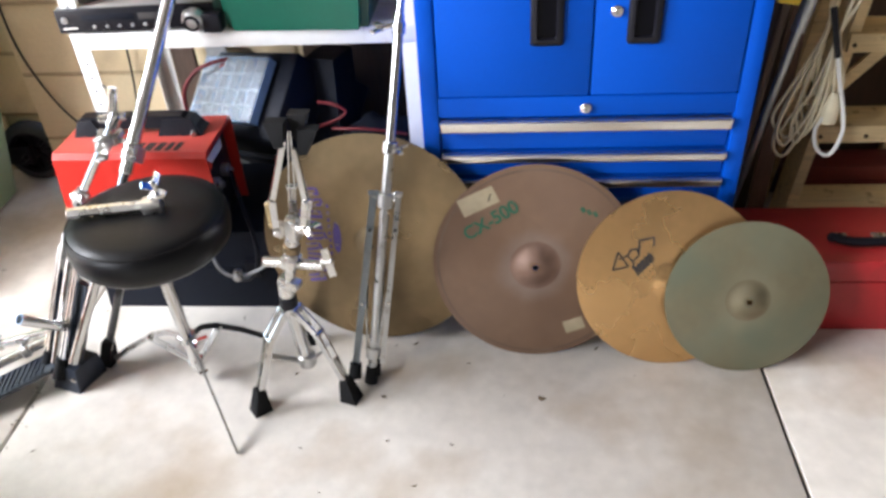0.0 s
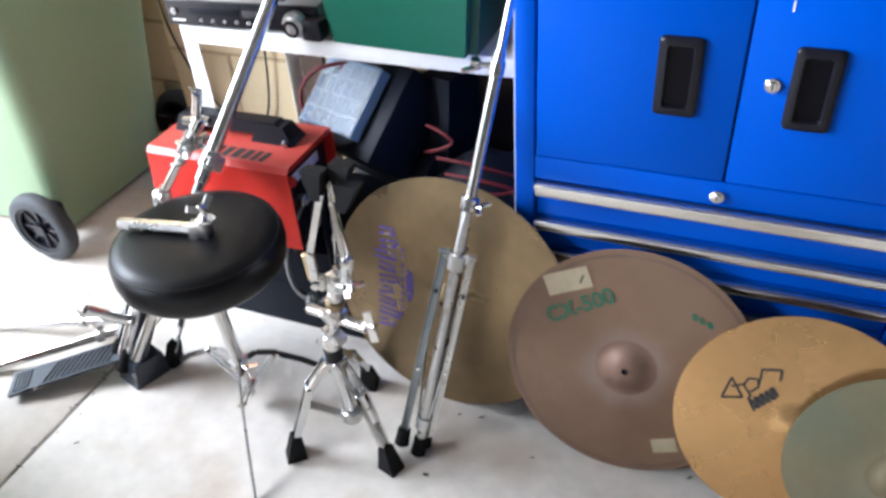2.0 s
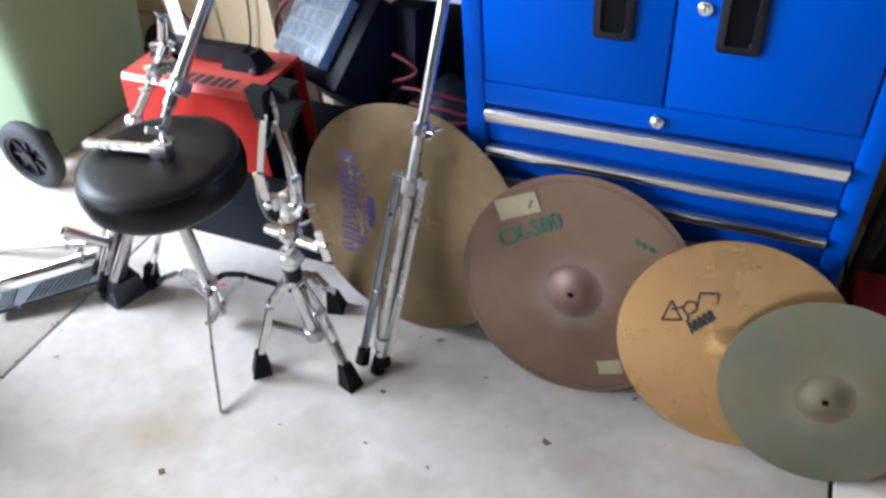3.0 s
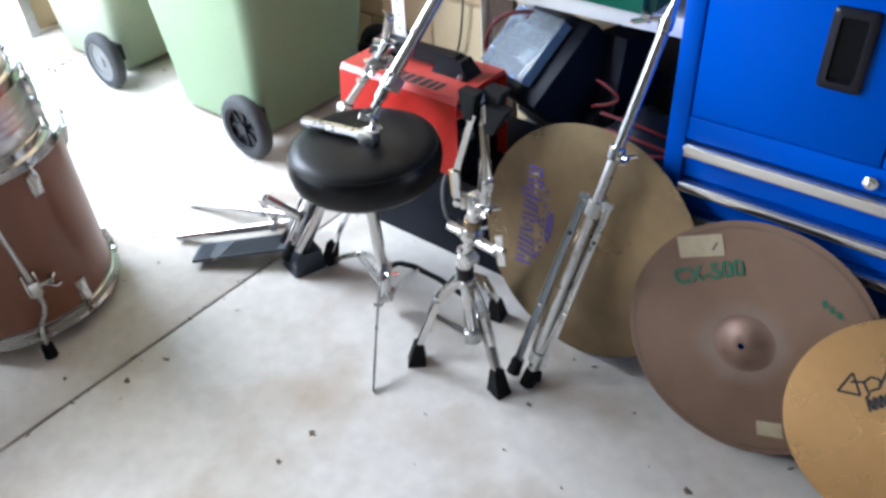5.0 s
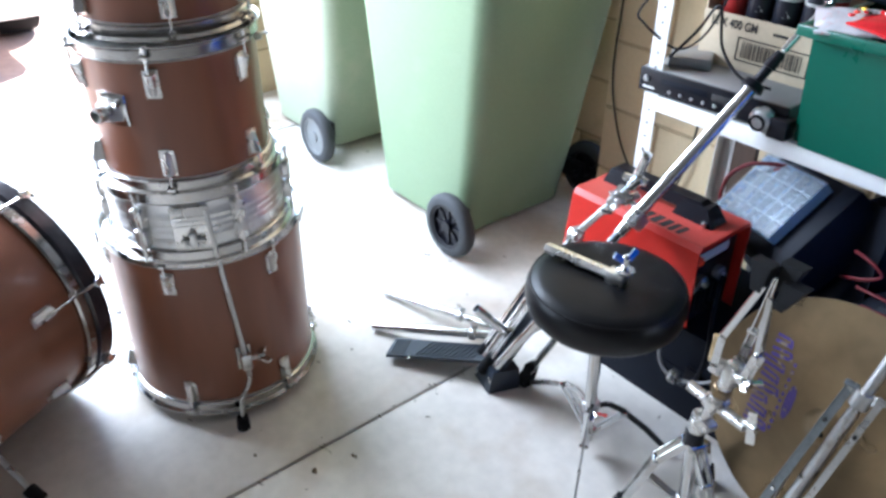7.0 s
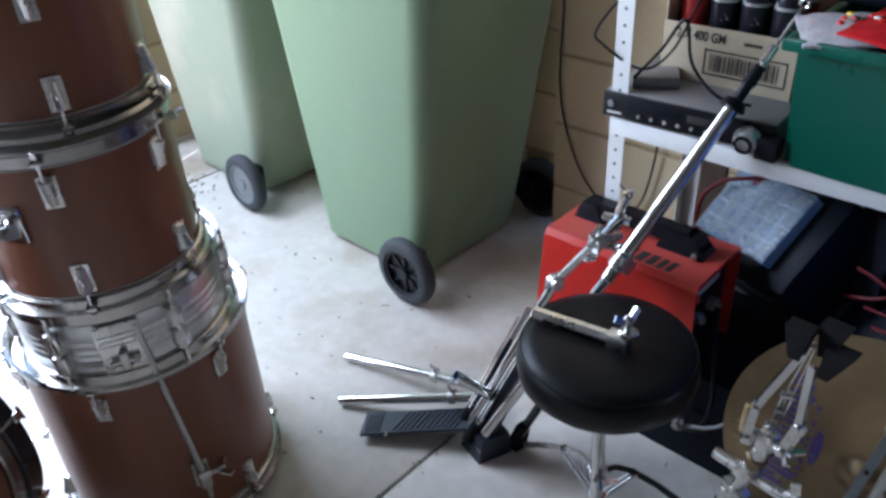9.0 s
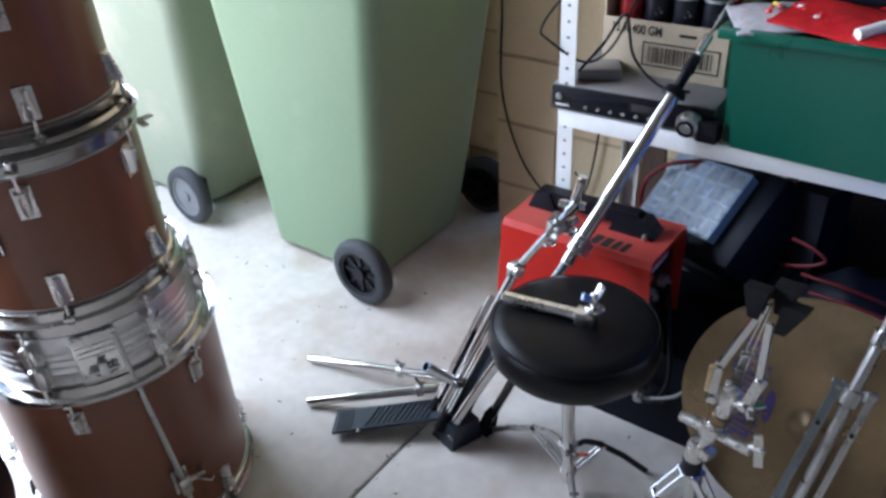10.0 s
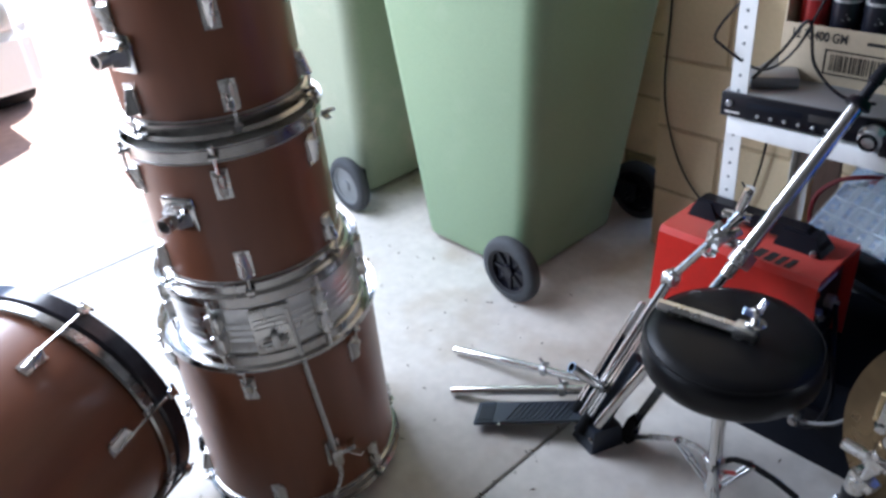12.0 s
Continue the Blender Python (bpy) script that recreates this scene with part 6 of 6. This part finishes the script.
# ---- wheelie bins ----
def wheelie_bin(label, ox, oy, solid=False):
    """x runs to the hinged back, which carries the wheels."""
    m = Matrix.Translation((ox, oy, 0))
    t = thing("wheelie_bin", None, label, "bin", "wheelie bins", m=m)

    def ring(x0, x1, y0, y1, z, r=0.05, k=5):
        pts = []
        for cx, cy, a0 in ((x1 - r, y1 - r, 0), (x0 + r, y1 - r, 90), (x0 + r, y0 + r, 180), (x1 - r, y0 + r, 270)):
            for i in range(k + 1):
                a = radians(a0 + 90 * i / k)
                pts.append((cx + r * math.cos(a), cy + r * math.sin(a), z))
        return pts
    sections = [ring(-0.420, 0.018, 0.000, 0.430, 0.020, 0.045), ring(-0.425, 0.022, -0.003, 0.433, 0.040, 0.050), ring(-0.435, 0.066, -0.025, 0.455, 0.30, 0.055), ring(-0.470, 0.160, -0.065, 0.495, 0.90, 0.060)]
    bm = bmesh.new()
    rows = [[bm.verts.new(p) for p in s] for s in sections]
    k = len(rows[0])
    for a, b in zip(rows, rows[1:]):
        for i in range(k):
            bm.faces.new((a[i], a[(i + 1) % k], b[(i + 1) % k], b[i]))
    bm.faces.new(rows[0][::-1])
    bm.faces.new(rows[-1])
    skin = BINPALE if solid else BIN
    part("body", bm, skin, t, smooth=40)
    rim = hull(ring(-0.490, 0.185, -0.085, 0.515, 0.895, 0.06), ring(-0.490, 0.185, -0.085, 0.515, 0.935, 0.06), 0.004)
    part("rim", rim, skin, t)
    part("lid", join(hull(ring(-0.500, 0.200, -0.090, 0.520, 0.940, 0.06), ring(-0.490, 0.190, -0.080, 0.510, 0.962, 0.06), 0.004),
                     hull(ring(-0.485, 0.185, -0.075, 0.505, 0.960, 0.06), ring(-0.430, 0.110, -0.010, 0.440, 1.000, 0.08))), skin, t)
    for x in (-0.30, -0.17):
        for y, s in ((-0.083, -1), (0.513, 1)):
            part("rim_bracket", hull([(x - 0.006, y - s * 0.03, 0.835), (x + 0.006, y - s * 0.03, 0.835), (x + 0.006, y - s * 0.012, 0.835), (x - 0.006, y - s * 0.012, 0.835)],
                                     [(x - 0.007, y - s * 0.03, 0.896), (x + 0.007, y - s * 0.03, 0.896), (x + 0.007, y + s * 0.002, 0.896), (x - 0.007, y + s * 0.002, 0.896)]), skin, t)
    for y in (0.06, 0.37):
        part("hinge_lug", box((0.150, y - 0.02, 0.86), (0.225, y + 0.02, 0.955), 0.006), skin, t)
    part("handle_bar", rod((0.215, 0.04, 0.935), (0.215, 0.39, 0.935), 0.014, n=14), skin, t)
    for a, b in ((-0.10, -0.015), (0.445, 0.53)):
        part("axle_bracket", box((-0.02, min(a + 0.05, b), 0.075), (0.060, max(a + 0.05, b) if a < 0 else 0.465, 0.135), 0.006), BLACK, t)
        part("axle", rod((0.046, a, 0.103), (0.046, b, 0.103), 0.009, n=12), BLACK, t)
    for y, s in ((-0.088, -1), (0.518, 1)):
        at = Matrix.Translation((0.050, y, 0.1005)) @ Matrix.Rotation(radians(90), 4, "X")
        h = 0.022
        wh = part("wheel", lathe([(0.070, -h), (0.086, -h), (0.096, -h * 0.7), (0.100, -h * 0.3), (0.100, h * 0.3), (0.096, h * 0.7), (0.086, h), (0.070, h)], 56, at, closed=True), GREYRUBBER, t, "grey-black rubber tyre")
        rimbm = lathe([(0.060, -0.016), (0.0705, -0.019), (0.0705, 0.019), (0.060, 0.016)], 48, at, closed=True)
        hub = join(rimbm, lathe([(0, -0.020), (0.018, -0.020), (0.020, -0.014), (0.020, 0.014), (0.018, 0.020), (0, 0.020)], 24, at))
        hub = join(hub, lathe([(0, -0.004), (0.062, -0.004), (0.062, 0.004), (0, 0.004)] if not solid else [(0, -0.015), (0.062, -0.012), (0.062, 0.012), (0, 0.015)], 40, at))
        for i in range(0 if solid else 8):
            hub = join(hub, box((0.016, -0.006, -0.010), (0.063, 0.006, 0.010), 0.002, at @ Matrix.Rotation(radians(45 * i), 4, "Z")))
        part("wheel_rim", hub, GREYHUB if solid else BLACK, wh, "grey plastic disc hub" if solid else "black spoked plastic rim")
    return t


wheelie_bin("sage-green plastic wheelie bin with black spoked wheels on concrete", -1.391, 1.788)
wheelie_bin("faded green wheelie bin, paled for the bright doorway, with grey disc wheels", -2.198, 1.822, True)


# ---- by the cabinet's other side ----
def red_toolbox():
    x0, x1, y0, y1 = 0.660, 1.143, 1.598, 1.806
    t = thing("metal_toolbox", ((x0 + x1) / 2, 1.76, 0), "worn red steel toolbox with black handle on the floor", "toolbox")
    part("body", box((x0, y0, 0.0), (x1, y1, 0.1375), 0.004), TOOLRED, t)
    lid = part("lid", box((x0 - 0.003, y0 - 0.003, 0.139), (x1 + 0.003, y1 + 0.002, 0.196), 0.007), TOOLRED, t)
    hx, hy = 0.908, 1.668
    part("handle", sweep([(hx - 0.064, hy + 0.008, 0.203), (hx - 0.058, hy - 0.010, 0.211), (hx - 0.03, hy - 0.022, 0.212), (hx + 0.03, hy - 0.022, 0.212), (hx + 0.058, hy - 0.010, 0.211), (hx + 0.064, hy + 0.008, 0.203)], 0.0105, 10), BLACK, lid, "black moulded handle")
    for s in (-1, 1):
        part("handle_bracket", box((hx + s * 0.042 - 0.016, hy + 0.004, 0.1955), (hx + s * 0.042 + 0.016, hy + 0.028, 0.201), 0.002), STEEL, lid)
        part("rivet", rod((hx + s * 0.042, hy + 0.016, 0.2008), (hx + s * 0.042, hy + 0.016, 0.2045), 0.006, n=10), CHROME, lid)
    part("latch", join(box((0.955, y0 - 0.007, 0.122), (0.975, y0 - 0.0032, 0.152), 0.0015), rod((0.965, y0 - 0.0068, 0.142), (0.965, y0 - 0.010, 0.142), 0.005, n=10)), TOOLRED, t)
    st = part("sticker", box((1.026, y0 - 0.0012, 0.006), (1.132, y0 - 0.0002, 0.034)), PAPER, t, "white printed sticker")
    part("print_bar", box((1.030, y0 - 0.0020, 0.025), (1.096, y0 - 0.0012, 0.032)), INK, st)
    part("print_bar", box((1.030, y0 - 0.0020, 0.009), (1.092, y0 - 0.0012, 0.0115)), INK, st)
    part("print_bar", box((1.038, y0 - 0.0020, 0.014), (1.086, y0 - 0.0012, 0.022)), INK, st)
    part("print_bar", box((1.104, y0 - 0.0020, 0.012), (1.124, y0 - 0.0012, 0.027)), GREYTOP, st)


red_toolbox()


def step_ladder():
    t = thing("step_ladder", (1.10, 2.0, 0), "paint-splashed old pine step ladder standing behind the toolbox", "ladder")
    y_at = lambda z: 1.915 + z * 0.03
    w_at = lambda z: 0.190 - z * 0.085
    c_at = lambda z: 1.010 + z * 0.020
    for s in (-1, 1):
        lo, hi = Vector((c_at(0) + s * (w_at(0) - 0.012), y_at(0) + 0.045, 0)), Vector((c_at(1.2) + s * (w_at(1.2) - 0.012), y_at(1.2) + 0.045, 1.2))
        part("stile", strip(lo, hi, 0.090, 0.024, (0, 1, -0.05), 0.002), PINE, t)
        part("rear_leg", strip((c_at(0) + s * 0.160, 2.165, 0), (c_at(1.2) + s * 0.08, 2.095, 1.15), 0.045, 0.022, (1, 0, 0), 0.002), PINE, t)
    for k in range(5):
        z = 0.101 + k * 0.220
        xa, xb = c_at(z) - w_at(z) + 0.026, c_at(z) + w_at(z) - 0.026
        st = part("step", box((xa, y_at(z) + 0.001, z), (xb, y_at(z) + 0.100, z + 0.024), 0.003), PINE, t)
        part("step_rail", box((xa - 0.024, y_at(z) - 0.014, z - 0.016), (xb + 0.024, y_at(z) - 0.0005, z + 0.027), 0.002), PINE, st)
        for x in (xa - 0.012, xa + (xb - xa) * 0.33, xa + (xb - xa) * 0.70, xb + 0.012):
            part("bolt", rod((x, y_at(z) - 0.0135, z + 0.002), (x, y_at(z) - 0.017, z + 0.002), 0.0048, n=10), RUSTY, st, "rusty screw head")
    for s in (-1, 1):
        part("cross_brace", strip((c_at(0.44) + s * (w_at(0.44) - 0.026), y_at(0.44) + 0.02, 0.430), (c_at(0.5) + s * 0.045, y_at(0.5) + 0.02, 0.528), 0.026, 0.012, (1, 0, 1), 0.001), PINE, t)
    part("rear_rail", box((0.90, 2.120, 0.44), (1.12, 2.135, 0.462), 0.002), PINE, t)


step_ladder()
for k, (xa, ya, xb, yb, w, mat, lab) in enumerate((
        (0.690, 1.925, 0.745, 1.955, 0.050, DARKWOOD, "dark stained timber length leaning beside the cabinet"),
        (0.715, 1.965, 0.760, 2.045, 0.065, DARKWOOD, "dark stained board leaning behind other lengths"),
        (0.742, 1.880, 0.775, 1.940, 0.036, POLEWOOD, "narrow brown batten leaning by the ladder"))):
    single("timber_length", strip((xa, ya, 0.0), (xb, yb, 1.25), w, 0.020, (1, -0.3, 0), 0.002), mat, lab, "timber")
gp = thing("metal_pipe", (0.69, 1.885, 0), "galvanised pipe with a flattened end leaning by the cabinet", "pipe")
part("tube", pipe((0.672, 1.905, 0.001), (0.7340, 1.838, 0.615), 0.0095, 0.002), GALV, gp)
part("flattened_end", pipe((0.7338, 1.8382, 0.611), (0.7405, 1.822, 0.690), 0.0145, 0.002), GALV, gp, "open flared pipe end")
tl = thing("long_tool", (0.66, 1.83, 0), "long-handled tool with a yellow grip leaning by the cabinet", "tool")
part("shaft", rod((0.660, 1.870, 0.001), (0.690, 1.812, 0.700), 0.010, n=12), DARKWOOD, tl)
part("grip", hull([(0.668, 1.795, 0.685), (0.706, 1.790, 0.680), (0.706, 1.822, 0.680), (0.668, 1.822, 0.685)], [(0.690, 1.772, 0.84), (0.750, 1.770, 0.84), (0.750, 1.80, 0.84), (0.690, 1.80, 0.84)], 0.008), YELLOW, tl, "yellow plastic grip")


def cord_coil():
    t = thing("extension_cord", (0.82, 1.85, 0.90), "coiled cream extension cord hanging on the ladder", "cord")
    rng = random.Random(11)
    peg = Vector((0.846, 1.860, 0.91))
    part("hook", sweep([(0.900, 1.945, 0.97), (0.872, 1.91, 0.95), peg, peg + Vector((0, -0.03, 0.02))], 0.006, 8), STEEL, t)
    waist = Vector((0.800, 1.828, 0.610))
    for i in range(10):
        u = i / 9
        low = Vector((0.742 + 0.088 * u + rng.uniform(-0.008, 0.008), 1.836 + rng.uniform(-0.016, 0.016), 0.312 + 0.16 * abs(u - 0.25) + rng.uniform(0, 0.03)))
        w = rng.uniform(0.016, 0.030)
        lift = Vector((0, 0, 0.004 * i - 0.016))
        k = rng.uniform(-0.012, 0.012)
        top = peg + lift if i % 3 else Vector((0.815 + 0.012 * u, 1.838, 0.722 + 0.02 * u))
        out = 0.022 if i % 3 else 0.034
        part("loop", sweep([top, top.lerp(waist, 0.45) + Vector((out, 0, 0.01)), waist + Vector((0.012 + k * 0.5, -0.006 + k, 0)), low.lerp(waist, 0.42) + Vector((w, -0.006, 0)),
                            low + Vector((w * 0.8, -0.004, 0.035)), low, low + Vector((-w * 0.8, 0.004, 0.035)), low.lerp(waist, 0.42) + Vector((-w, 0.006, 0)),
                            waist + Vector((-0.010 + k * 0.5, 0.006 + k, 0)), top.lerp(waist, 0.45) + Vector((-out * 0.6, 0.004, 0)), top + Vector((-0.003, 0.003, 0))], 0.0036, 8, 8), CORD, t)
    part("flex", sweep([waist + Vector((0.004, -0.016, 0)), (0.824, 1.812, 0.535), (0.852, 1.808, 0.450), (0.866, 1.808, 0.390), (0.853, 1.808, 0.336), (0.824, 1.808, 0.345), (0.808, 1.810, 0.392), (0.826, 1.812, 0.438)], 0.0045, 8), PAPER, t, "white flex end loop")
    part("socket", lathe([(0, 0), (0.017, 0.0), (0.019, 0.004), (0.017, 0.040), (0.012, 0.058), (0.006, 0.070), (0, 0.070)], 20, Matrix.Translation((0.832, 1.818, 0.410))), CORD, t)
    part("tie", strip((0.781, 1.806, 0.668), (0.812, 1.802, 0.565), 0.012, 0.006, (1, 0, 0.2), 0.001), BLACK, t)


cord_coil()
single("dark_sheet", box((0.885, 2.1778, 0.0), (1.30, 2.1838, 0.930)), DARKWOOD, "dark hardboard sheet standing behind the ladder", "board")
case = thing("steel_case", (1.02, 2.065, 0), "dark red steel case on the floor behind the ladder", "case")
part("body", box((0.872, 2.030, 0.001), (1.150, 2.120, 0.125), 0.004), CASERED, case)
part("lid", box((0.870, 2.028, 0.1265), (1.152, 2.122, 0.170), 0.005), CASERED, case)
tub = thing("plastic_tub", (1.358, 1.80, 0), "dull blue plastic tub standing beside the red toolbox", "tub")
part("wall", lathe([(0, 0.0), (0.135, 0.0), (0.142, 0.008), (0.172, 0.285), (0.168, 0.285), (0.138, 0.012), (0, 0.010)], 48, Matrix.Translation((1.358, 1.80, 0.001))), BLUETUB, tub)
part("rim", lathe([(0.170, 0.280), (0.182, 0.282), (0.184, 0.294), (0.178, 0.300), (0.168, 0.296)], 48, Matrix.Translation((1.358, 1.80, 0.001)), closed=True), BLUETUB, tub)


# ---- outside ----
track = thing("door_track", (-2.855, 1.83, 0), "galvanised roller door track on the doorway nib", "door track")
part("channel", join(box((-2.895, 1.800, 0.0), (-2.850, 1.803, 2.25)), box((-2.853, 1.8032, 0.0), (-2.850, 1.840, 2.25)), box((-2.895, 1.840, 0.0), (-2.850, 1.843, 2.25))), GALV, track)


def parked_car():
    t = thing("parked_car", (-6.0, 0.55, -0.02), "white hatchback parked on the sunny driveway", "car")
    BASE[t] = Matrix.Translation((-6.7, 0.55, -0.02))
    g = -0.02
    prof = [(-4.62, 0.22), (-4.58, 0.50), (-4.72, 0.68), (-5.50, 0.86), (-6.20, 1.30), (-6.9, 1.42), (-7.9, 1.38), (-8.45, 0.95), (-8.62, 0.80), (-8.64, 0.25)]
    bm = bmesh.new()
    rows = []
    for y, k in ((-0.27, 0.97), (-0.20, 1.0), (1.30, 1.0), (1.37, 0.97)):
        rows.append([bm.verts.new((-6.6 + (x + 6.6) * k, y, g + 0.02 + z * k)) for x, z in prof])
    for a, b in zip(rows, rows[1:]):
        for i in range(len(prof)):
            j = (i + 1) % len(prof)
            bm.faces.new((a[i], a[j], b[j], b[i]))
    bm.faces.new(rows[0])
    bm.faces.new(rows[-1][::-1])
    bmesh.ops.bevel(bm, geom=bm.edges[:], offset=0.06, segments=3, affect="EDGES", clamp_overlap=True)
    part("body", bm, CARPAINT, t, smooth=30)
    for x in (-5.35, -7.85):
        for y in (-0.20, 1.29):
            at = Matrix.Translation((x, y, g + 0.30)) @ Matrix.Rotation(radians(90), 4, "X")
            w = part("wheel", lathe([(0.19, -0.10), (0.29, -0.10), (0.30, -0.06), (0.30, 0.06), (0.29, 0.10), (0.19, 0.10)], 40, at, closed=True), RUBBER, t)
            part("wheel_rim", lathe([(0, -0.105), (0.195, -0.095), (0.195, 0.095), (0, 0.105)], 32, at), SILVER, w)
    for y in (-0.05, 1.05):
        part("headlight", box((-4.66, y, g + 0.52), (-4.575, y + 0.22, g + 0.66), 0.03), SILVER, t)
    part("bumper_grille", box((-4.64, 0.25, g + 0.24), (-4.575, 0.90, g + 0.40), 0.02), BLACK, t)
    part("windscreen", hull([(-5.56, -0.05, g + 0.92), (-5.56, 1.15, g + 0.92), (-6.17, 1.10, g + 1.30), (-6.17, 0.0, g + 1.30)], [(-5.55, -0.05, g + 0.935), (-5.55, 1.15, g + 0.935), (-6.16, 1.10, g + 1.315), (-6.16, 0.0, g + 1.315)]), DARKGLASS, t)
    for y in (-0.275, 1.372):
        part("side_window", hull([(-5.75, y, g + 0.90), (-8.1, y, g + 0.95), (-7.8, y, g + 1.25), (-6.25, y, g + 1.25)], [(-5.75, y + 0.004, g + 0.90), (-8.1, y + 0.004, g + 0.95), (-7.8, y + 0.004, g + 1.25), (-6.25, y + 0.004, g + 1.25)]), DARKGLASS, t)


parked_car()

# ---- small litter on the floor ----
rng = random.Random(21)
litter = bmesh.new()
for i in range(190):
    x, y = rng.uniform(-2.6, 1.3), rng.uniform(0.55, 2.1)
    if i % 3 == 0:
        x, y = rng.gauss(-1.75, 0.35), rng.gauss(1.45, 0.25)
    elif i % 5 == 1:
        x, y = -0.907 + rng.gauss(0, 0.016), rng.uniform(0.70, 1.45)
    s = rng.uniform(0.0015, 0.005)
    a = rng.uniform(0, math.pi)
    d, e = Vector((math.cos(a), math.sin(a), 0)) * s * rng.uniform(1, 2.6), Vector((-math.sin(a), math.cos(a), 0)) * s * 0.5
    c = Vector((x, y, 0.0012))
    vs = [litter.verts.new(p) for p in (c - d, c - e, c + d, c + e)]
    hi = litter.verts.new(c + Vector((0, 0, s * 0.5)))
    for p, q in zip(vs, vs[1:] + vs[:1]):
        litter.faces.new((p, q, hi))
for i in range(34):
    x, y = rng.gauss(-2.46, 0.07), rng.gauss(1.70, 0.05)
    s = rng.uniform(0.004, 0.011)
    a = rng.uniform(0, math.pi)
    d, e = Vector((math.cos(a), math.sin(a), 0.25)) * s, Vector((-math.sin(a), math.cos(a), 0)) * s * 0.5
    c = Vector((x, y, 0.004))
    litter.faces.new([litter.verts.new(p) for p in (c - d, c - e, c + d, c + e)])
for x, y, s in ((-0.859, 0.933, 0.012), (-0.976, 0.855, 0.008), (-0.436, 0.987, 0.011), (-0.431, 1.071, 0.013), (-0.106, 1.260, 0.008), (0.207, 1.380, 0.013), (-0.129, 1.380, 0.010), (0.051, 1.481, 0.006),
                (-0.904, 1.133, 0.010), (-0.840, 1.020, 0.012), (-1.345, 1.303, 0.006), (0.62, 1.10, 0.009), (0.95, 1.22, 0.010), (0.30, 0.98, 0.009)):
    a = x * 40 + y * 17
    s = s * 0.7
    ring = [litter.verts.new((x + s * (0.6 + 0.4 * math.sin(3 * k + a)) * math.cos(k * 0.785) * 1.6, y + s * (0.6 + 0.4 * math.cos(2 * k + a)) * math.sin(k * 0.785), 0.0007)) for k in range(8)]
    litter.faces.new(ring)
single("floor_litter", litter, LEAF, "scattered crumbs, twigs and leaf bits on the concrete", "litter", "stuff")

# ---- block walls ----
block_wall("wall_north", "cream painted concrete block wall", -1.217, EAST, NORTH, HIGH)
block_wall("wall_recess", "recessed cream painted block wall behind the bins", WEST, -1.225, RECESS, HIGH, start=0.13)
nib = block_wall("wall_nib", "block nib beside the open garage doorway", OPEN_B + 0.05, RECESS - 0.002, WEST, HIGH, along="y")
